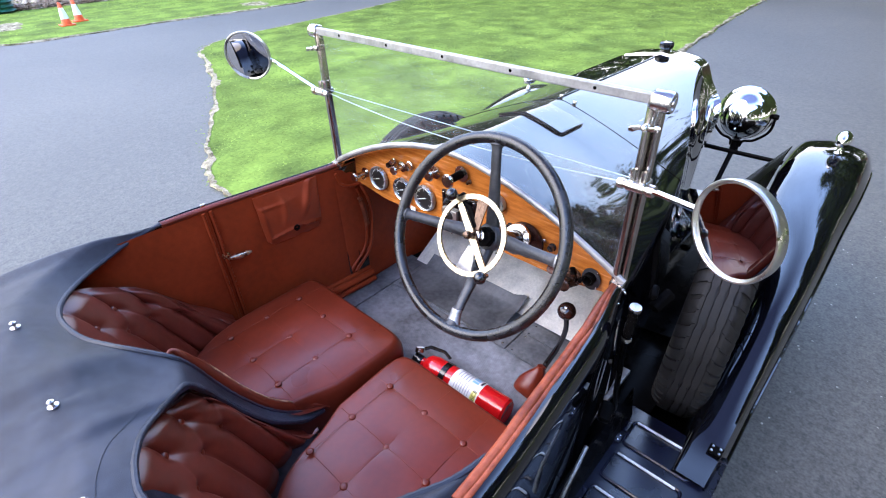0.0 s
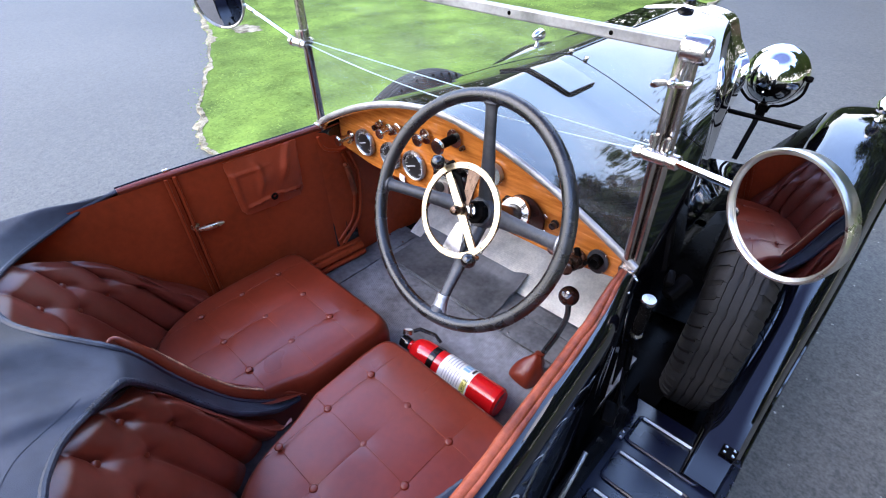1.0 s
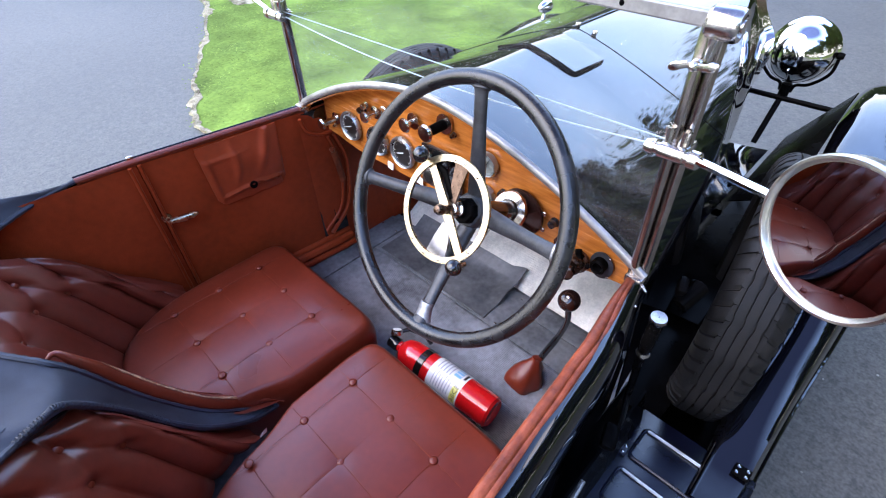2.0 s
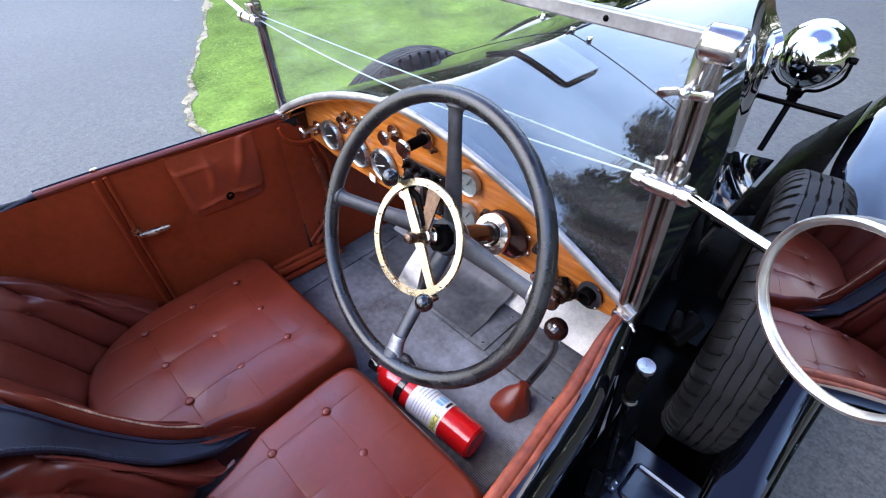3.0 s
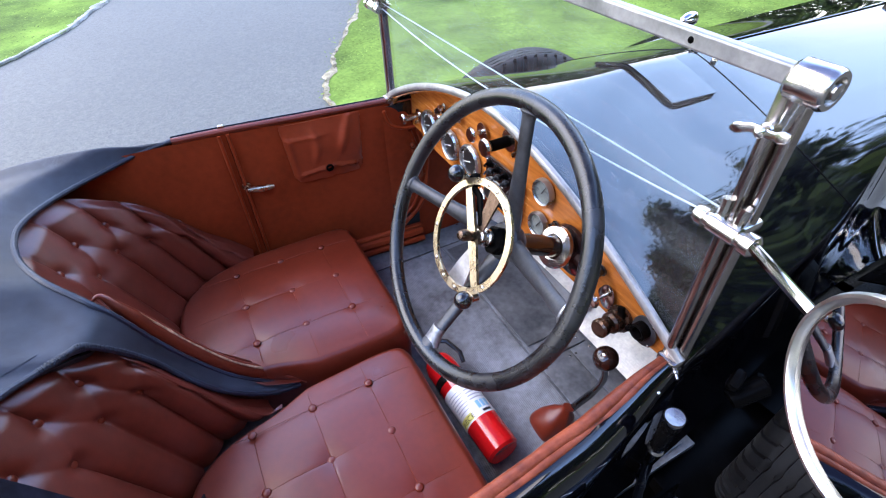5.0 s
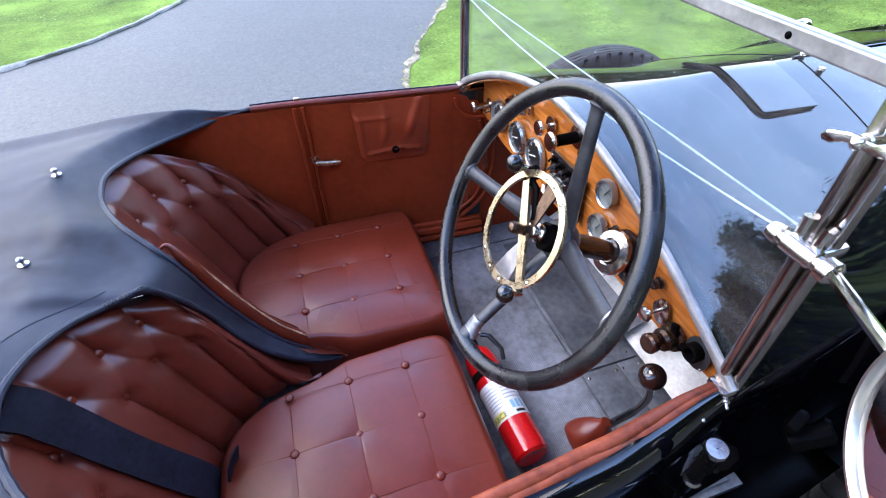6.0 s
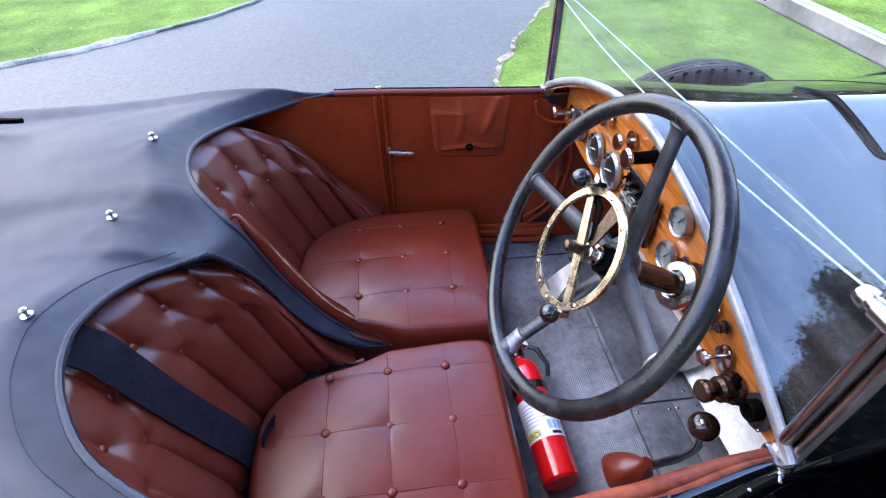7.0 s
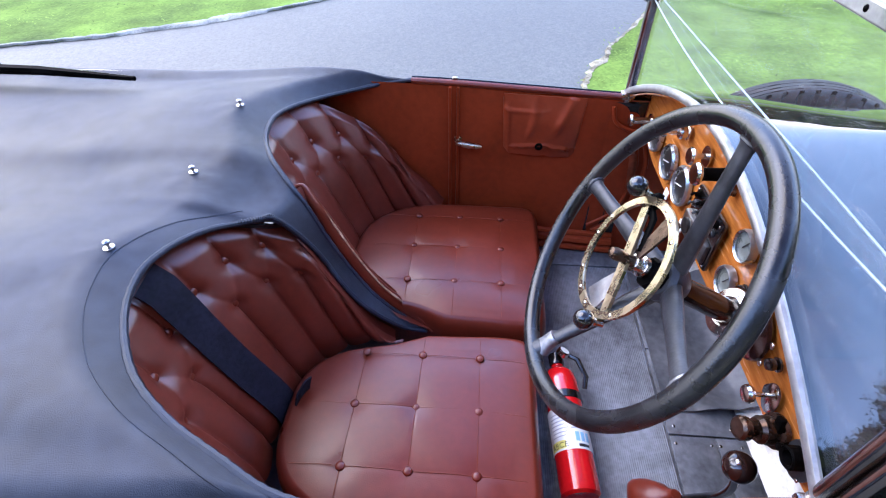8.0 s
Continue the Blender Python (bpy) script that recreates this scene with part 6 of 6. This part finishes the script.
part("back_roll", bm, LEATHER, back_l, "worn leather roll on the seat back edge")
bm = BM()
tube(bm, [p + Vector((0.004, 0.0155, 0.0115)) * lerp(1.0, 0.7, smooth(40, 48, k + 20)) for k, p in enumerate(roll_line[20:46])], [max(0.0008, 0.0030 + 0.0024 * noise.noise(Vector((k * 0.7, 3, 0)))) * smooth(0, 4, k) * smooth(25.5, 20, k) + 0.0003 for k in range(26)], 6)
part("worn_crest", bm, SCUFF, back_l, "pale scuffed crest of the leather roll")


def cover_near(x, y, us, vs):
    return min((cover_f(a, b) for a in us for b in vs), key=lambda q: (q.x - x) ** 2 + (q.y - y) ** 2)


bm = BM()
tube(bm, [cover_f(u, 0.100) + Vector((0, 0, 0.0026)) for u in np.linspace(0.03, 0.475, 100)], 0.0008, 4)
part("seam", bm, CANVAS_E, cover)
snap = None
for x, y in FASTENERS:
    best = cover_near(x, y, np.linspace(0, 1, 150), np.linspace(0, 0.35, 40)) + Vector((0, 0, 0.002))
    if snap is None:
        bm = BM()
        lathe(bm, [(0.001, 0), (0.0095, 0), (0.0095, 0.002), (0.0065, 0.0032), (0.003, 0.004), (0.003, 0.009), (0.0055, 0.011), (0.006, 0.014), (0.0035, 0.016), (0.001, 0.017)], None, 16)
        snap = part("turn_fastener", bm, NICKEL, cover, "small bright turn-button fastener", m=Matrix.Translation(best))
    else:
        again("turn_fastener", snap, cover, Matrix.Translation(best))
bm = BM()
tube(bm, [(-0.485, -1.40, 1.012), (-0.51, -1.7, 1.018), (-0.54, -2.5, 1.012)], [0.007, 0.014, 0.02], 8)
tube(bm, [(-0.505, -1.46, 1.008), (-0.53, -1.7, 1.010), (-0.56, -2.5, 1.006)], [0.006, 0.012, 0.02], 8)
box(bm, 0.05, 0.05, 0.04, pose(-0.53, -1.88, 1.012), 0.01)
tube(bm, [(-0.54, -2.5, 1.012), (-0.56, -2.58, 0.93)], 0.02, 8)
part("hood_stick", bm, CHASSIS, car, "dark folded hood stick along the body side")

# ---- fire extinguisher on the floor ----
ext = thing("fire_extinguisher", "small red fire extinguisher lying on the cockpit floor", "fire extinguisher")
E0, E1 = Vector((0.352, -0.150, 0.456)), Vector((0.028, -0.172, 0.460))
em = axis(E0, E1 - E0) @ Matrix.Diagonal((1.1, 1.1, 1, 1))
L = (E1 - E0).length
bm = BM()
lathe(bm, [(0.001, 0.004), (0.034, 0.0), (0.040, 0.006), (0.041, 0.02), (0.041, L - 0.045), (0.037, L - 0.02), (0.026, L - 0.004), (0.015, L + 0.004), (0.014, L + 0.02)], em, 32)
body = part("cylinder", bm, RED, ext, "glossy red steel cylinder")
bm = BM()
lathe(bm, [(0.0412, 0.092), (0.0416, 0.094), (0.0416, 0.196), (0.0412, 0.198)], em, 40, caps=False)
lab = part("label", bm, WHITE, body, "white printed label")
bm = BM()
lathe(bm, [(0.0413, 0.222), (0.0428, 0.224), (0.0428, 0.242), (0.0413, 0.244)], em, 32, caps=False)
part("bracket_strap", bm, EBONY, ext, "black strap")
bm = BM()
lathe(bm, [(0.016, L + 0.012), (0.018, L + 0.018), (0.018, L + 0.045), (0.012, L + 0.05), (0.001, L + 0.052)], em, 16)
head = part("valve_head", bm, EBONY, ext, "black valve head")
bm = BM()
gd = Vector((-0.3, 0.45, 0.85)).normalized()
lathe(bm, [(0.001, 0.010), (0.014, 0.010), (0.017, 0.008), (0.018, -0.004)], axis(E1 + Vector((-0.035, 0.012, 0.03)), gd), 20)
gg = part("pressure_gauge", bm, NICKEL, head, "small round pressure gauge")
bm = BM()
lathe(bm, [(0.001, 0.0108), (0.013, 0.0104)], axis(E1 + Vector((-0.035, 0.012, 0.03)), gd), 20, caps=False)
part("gauge_face", bm, WHITE, gg)
bm = BM()
tube(bm, [E1 + Vector((-0.04, 0.02, 0.02)), E1 + Vector((-0.02, 0.05, 0.025)), E1 + Vector((0.03, 0.066, 0.022)), E1 + Vector((0.06, 0.06, 0.015))], [0.008, 0.008, 0.007, 0.006], 8, flat=0.5)
part("squeeze_lever", bm, EBONY, head, "black squeeze lever")


def text_on(body_text, size, mat, h, ang, parent, name):
    """Raised writing wrapped on the cylinder, running along its length."""
    cu = bpy.data.curves.new(name, "FONT")
    cu.body, cu.size, cu.align_x = body_text, size, "CENTER"
    tmp = new(name + "_shape", cu)
    me = bpy.data.meshes.new_from_object(tmp.evaluated_get(bpy.context.evaluated_depsgraph_get()))
    bpy.data.objects.remove(tmp)
    bm = BM()
    bm.from_mesh(me)
    bmesh.ops.subdivide_edges(bm, edges=[e for e in bm.edges if e.calc_length() > size * 0.3], cuts=2)
    for v in bm.verts:
        a = ang + v.co.x / 0.0417
        v.co = em @ Vector((0.0419 * math.cos(a), 0.0419 * math.sin(a), h + v.co.y))
    return part(name, bm, mat, parent, smooth=False)


def band_on(a0, a1, h0, h1, mat, name, label="", r=0.0418):
    bm = BM()
    surf(bm, lambda u, v: em @ Vector((r * math.cos(radians(lerp(a0, a1, u))), r * math.sin(radians(lerp(a0, a1, u))), lerp(h0, h1, v))), 12, 1)
    return part(name, bm, mat, lab, label)


band_on(5, 62, 0.096, 0.115, YELLOW, "class_band", "yellow class band")
text_on("ABCE", 0.018, INK, 0.0985, radians(38), lab, "class_letters")
band_on(98, 132, 0.097, 0.104, INK, "maker_bar")
for k in range(3):
    band_on(92 + 16 * k, 104 + 16 * k, 0.110, 0.132, SKYBLUE, "picture_panel", "pale blue picture panel")
for k in range(7):
    band_on(20, 66 + 5 * (k % 3), 0.124 + 0.009 * k, 0.1265 + 0.009 * k, GREYINK, "small_print")
for k in range(5):
    band_on(82, 140 - 6 * (k % 2), 0.140 + 0.010 * k, 0.1435 + 0.010 * k, GREYINK, "small_print")


# ---- far things ----
CONE_O = material("cone_orange", (0.75, 0.10, 0.02), 0.45, var=0.1)
CONE_W = material("cone_white", (0.80, 0.80, 0.78), 0.4, var=0.06)


def cone(at):
    c = thing("traffic_cone", "orange traffic cone with a white band on the verge", "traffic cone", at, "cones on the verge")
    bm = BM()
    box(bm, 0.28, 0.28, 0.03, pose(0, 0, 0.015), 0.006)
    part("base", bm, CONE_O, c)
    bm = BM()
    lathe(bm, [(0.10, 0.03), (0.095, 0.05), (0.03, 0.46), (0.022, 0.47), (0.001, 0.47)], None, 20)
    part("cone_body", bm, CONE_O, c)
    bm = BM()
    lathe(bm, [(0.083, 0.14), (0.047, 0.36)], None, 20, caps=False)
    part("band", bm, CONE_W, c, "white reflective band")
    return c


cone((-13.48, 2.05, GROUND + 0.022))
cone((-13.9, 2.42, GROUND + 0.022))

BARK = material("bark", (0.10, 0.075, 0.05), 0.9, var=0.35, scale=6, bump=0.8, bump_scale=30)
LEAF = material("leaves", (0.034, 0.058, 0.015), 0.6, var=0.4, scale=2, fine=20, tint=(0.06, 0.092, 0.022), spec=0.25)


def tree(at, h, seed, w=0.42, dense=False):
    rnd = random.Random(seed)
    t = thing("tree", "leafy broad tree beside the drive", "tree", at, "trees round the drive")
    bm = BM()
    tube(bm, [(0, 0, -0.1), (0.05, 0, h * 0.3), (0.1, 0.1, h * 0.62), (0.1, 0, h * 0.9)], [h * 0.03, h * 0.024, h * 0.014, h * 0.003], 9)
    tips = []
    for k in range(14):
        a, z0 = k * 2.4, h * rnd.uniform(0.2, 0.75)
        l = h * w * rnd.uniform(0.55, 1.0) * (1.15 - 0.6 * z0 / h)
        tip = Vector((math.cos(a) * l, math.sin(a) * l, z0 + l * rnd.uniform(0.25, 0.8)))
        tube(bm, [(0.05, 0, z0), (tip.x * 0.5, tip.y * 0.5, lerp(z0, tip.z, 0.55)), tip], [h * 0.011, h * 0.007, h * 0.002], 6)
        tips += [tip, Vector((tip.x * 0.6, tip.y * 0.6, lerp(z0, tip.z, 0.7)))]
    tips += [Vector((rnd.uniform(-1, 1), rnd.uniform(-1, 1), h * rnd.uniform(0.8, 1.0))) for _ in range(4)]
    part("trunk", bm, BARK, t)
    verts, faces = [], []
    for tip in tips:
        R = h * rnd.uniform(0.10, 0.17)
        for n in range(1300 if dense else 420):
            d = Vector((rnd.gauss(0, 1), rnd.gauss(0, 1), rnd.gauss(0, 0.8)))
            p = tip + d.normalized() * R * rnd.random() ** 0.4
            a, b = Vector((rnd.gauss(0, 1), rnd.gauss(0, 1), rnd.gauss(0, 1))).normalized(), Vector((rnd.gauss(0, 1), rnd.gauss(0, 1), rnd.gauss(0, 1))).normalized()
            s = h * (rnd.uniform(0.0035, 0.008) if dense else rnd.uniform(0.007, 0.014))
            if n < (320 if dense else 120):
                p, s = tip + d.normalized() * R * 0.72 * rnd.random() ** 0.5, h * rnd.uniform(0.016, 0.028)
            k = len(verts)
            verts += [p - a * s, p + b * s * 0.5, p + a * s, p - b * s * 0.5]
            faces.append((k, k + 1, k + 2, k + 3))
    me = bpy.data.meshes.new("crown")
    me.from_pydata(verts, [], faces)
    me.materials.append(LEAF)
    c = new("crown", me)
    c.parent = t
    return t


for k, (x, y, h) in enumerate(((5.6, 19.0, 16), (9.5, 18.0, 18), (13.5, 15.5, 18), (16.5, 9.5, 17), (20, 32, 25), (26, 34, 24), (32, 37, 23), (18.5, 21, 19), (17, 46, 16), (17, -2, 19), (18, -12, 17), (19.5, -23, 19), (25, 11, 23), (25, -9, 23), (12, -26, 12), (-4, -32, 12))):
    tree((x, y, GROUND), h, 40 + k, dense=k < 4)

# belts of dense woodland beside and beyond the drive
def woodland(points, leaves, tall, seed, label):
    rnd = random.Random(seed)
    line = spline(points, 20)
    verts, faces = [], []
    for _ in range(leaves):
        t = rnd.random() * (len(line) - 1)
        i = int(t)
        q = line[i].lerp(line[min(i + 1, len(line) - 1)], t - i)
        top = tall * (1 + 0.33 * noise.noise(Vector((t * 0.16, 0, seed))) + 0.14 * noise.noise(Vector((t * 0.6, 3, seed))))
        z = top * (1 - rnd.random() ** 1.4)
        w = tall * (0.06 + 0.14 * math.sin(math.pi * min(1, z / top * 0.9 + 0.05)))
        p = q + Vector((rnd.uniform(-w, w), rnd.uniform(-w, w), GROUND + z + 0.2))
        a, b = Vector((rnd.gauss(0, 1), rnd.gauss(0, 1), rnd.gauss(0, 1))).normalized(), Vector((rnd.gauss(0, 1), rnd.gauss(0, 1), rnd.gauss(0, 1))).normalized()
        s = rnd.uniform(0.14, 0.30)
        k = len(verts)
        verts += [p - a * s, p + b * s * 0.5, p + a * s, p - b * s * 0.5]
        faces.append((k, k + 1, k + 2, k + 3))
    me = bpy.data.meshes.new("woodland")
    me.from_pydata(verts, [], faces)
    me.materials.append(LEAF)
    tagged(new("woodland", me), label, "woods", kind="stuff")


woodland([(23, -50, 0), (19, -25, 0), (17.8, -4, 0), (18.7, 14, 0), (19, 29, 0), (16, 43, 0), (9, 56, 0), (-3, 65, 0), (-20, 72, 0)], 170000, 14.0, 2, "dense dark green woodland edge beside the drive")
woodland([(3, 25, 0), (-6, 19.5, 0), (-15, 15.5, 0), (-24, 10.5, 0), (-33, 3, 0), (-40, -10, 0)], 70000, 6.0, 5, "dark green shrubbery beyond the lawns")

# pale stone flecks lying on the asphalt
rnd = random.Random(31)
bm = BM()
for _ in range(420):
    x, y = 0.95 + 3.2 * rnd.random() ** 1.3, rnd.uniform(-0.9, 4.0)
    ball(bm, (x, y, GROUND + 0.001), rnd.uniform(0.002, 0.0055), 0.5, 6)
tagged(new("stone_flecks", to_mesh("stone_flecks", bm, KERB)), "small pale stone chips lying on the asphalt", "gravel", kind="stuff")

MULCH = material("leaf_litter", (0.34, 0.26, 0.19), 0.9, var=0.45, scale=5, fine=40, bump=0.9, bump_scale=40, tint=(0.48, 0.38, 0.30))
GREENPL = material("dark_green_plastic", (0.012, 0.085, 0.055), 0.4, var=0.2, scale=8)
rnd = random.Random(11)
verts, faces = [], []
for _ in range(9000):
    t = rnd.random()
    p = Vector((lerp(-17.6, -17.4, t) - abs(rnd.gauss(0, 0.8)), lerp(1.2, 5.5, t), GROUND + 0.02 + rnd.random() ** 2 * 0.25))
    a, b = Vector((rnd.gauss(0, 1), rnd.gauss(0, 1), rnd.gauss(0, 0.15))).normalized(), Vector((rnd.gauss(0, 1), rnd.gauss(0, 1), rnd.gauss(0, 0.15))).normalized()
    k, s = len(verts), rnd.uniform(0.03, 0.08)
    verts += [p - a * s, p + b * s * 0.5, p + a * s, p - b * s * 0.5]
    faces.append((k, k + 1, k + 2, k + 3))
me = bpy.data.meshes.new("leaf_litter")
me.from_pydata(verts, [], faces)
me.materials.append(MULCH)
tagged(new("leaf_litter", me), "bank of dry brown leaf litter behind the verge", "leaf litter", kind="stuff")
planter = thing("ribbed_planter", "dark green ribbed plastic tub beside the leaf litter", "tub", (-17.6, 1.55, GROUND + 0.02))
bm = BM()
lathe(bm, [(0.001, 0)] + [q for k in range(5) for q in ((0.30, 0.11 * k + 0.01), (0.36, 0.11 * k + 0.05), (0.30, 0.11 * k + 0.10))] + [(0.001, 0.56)], None, 22)
part("tub_body", bm, GREENPL, planter)
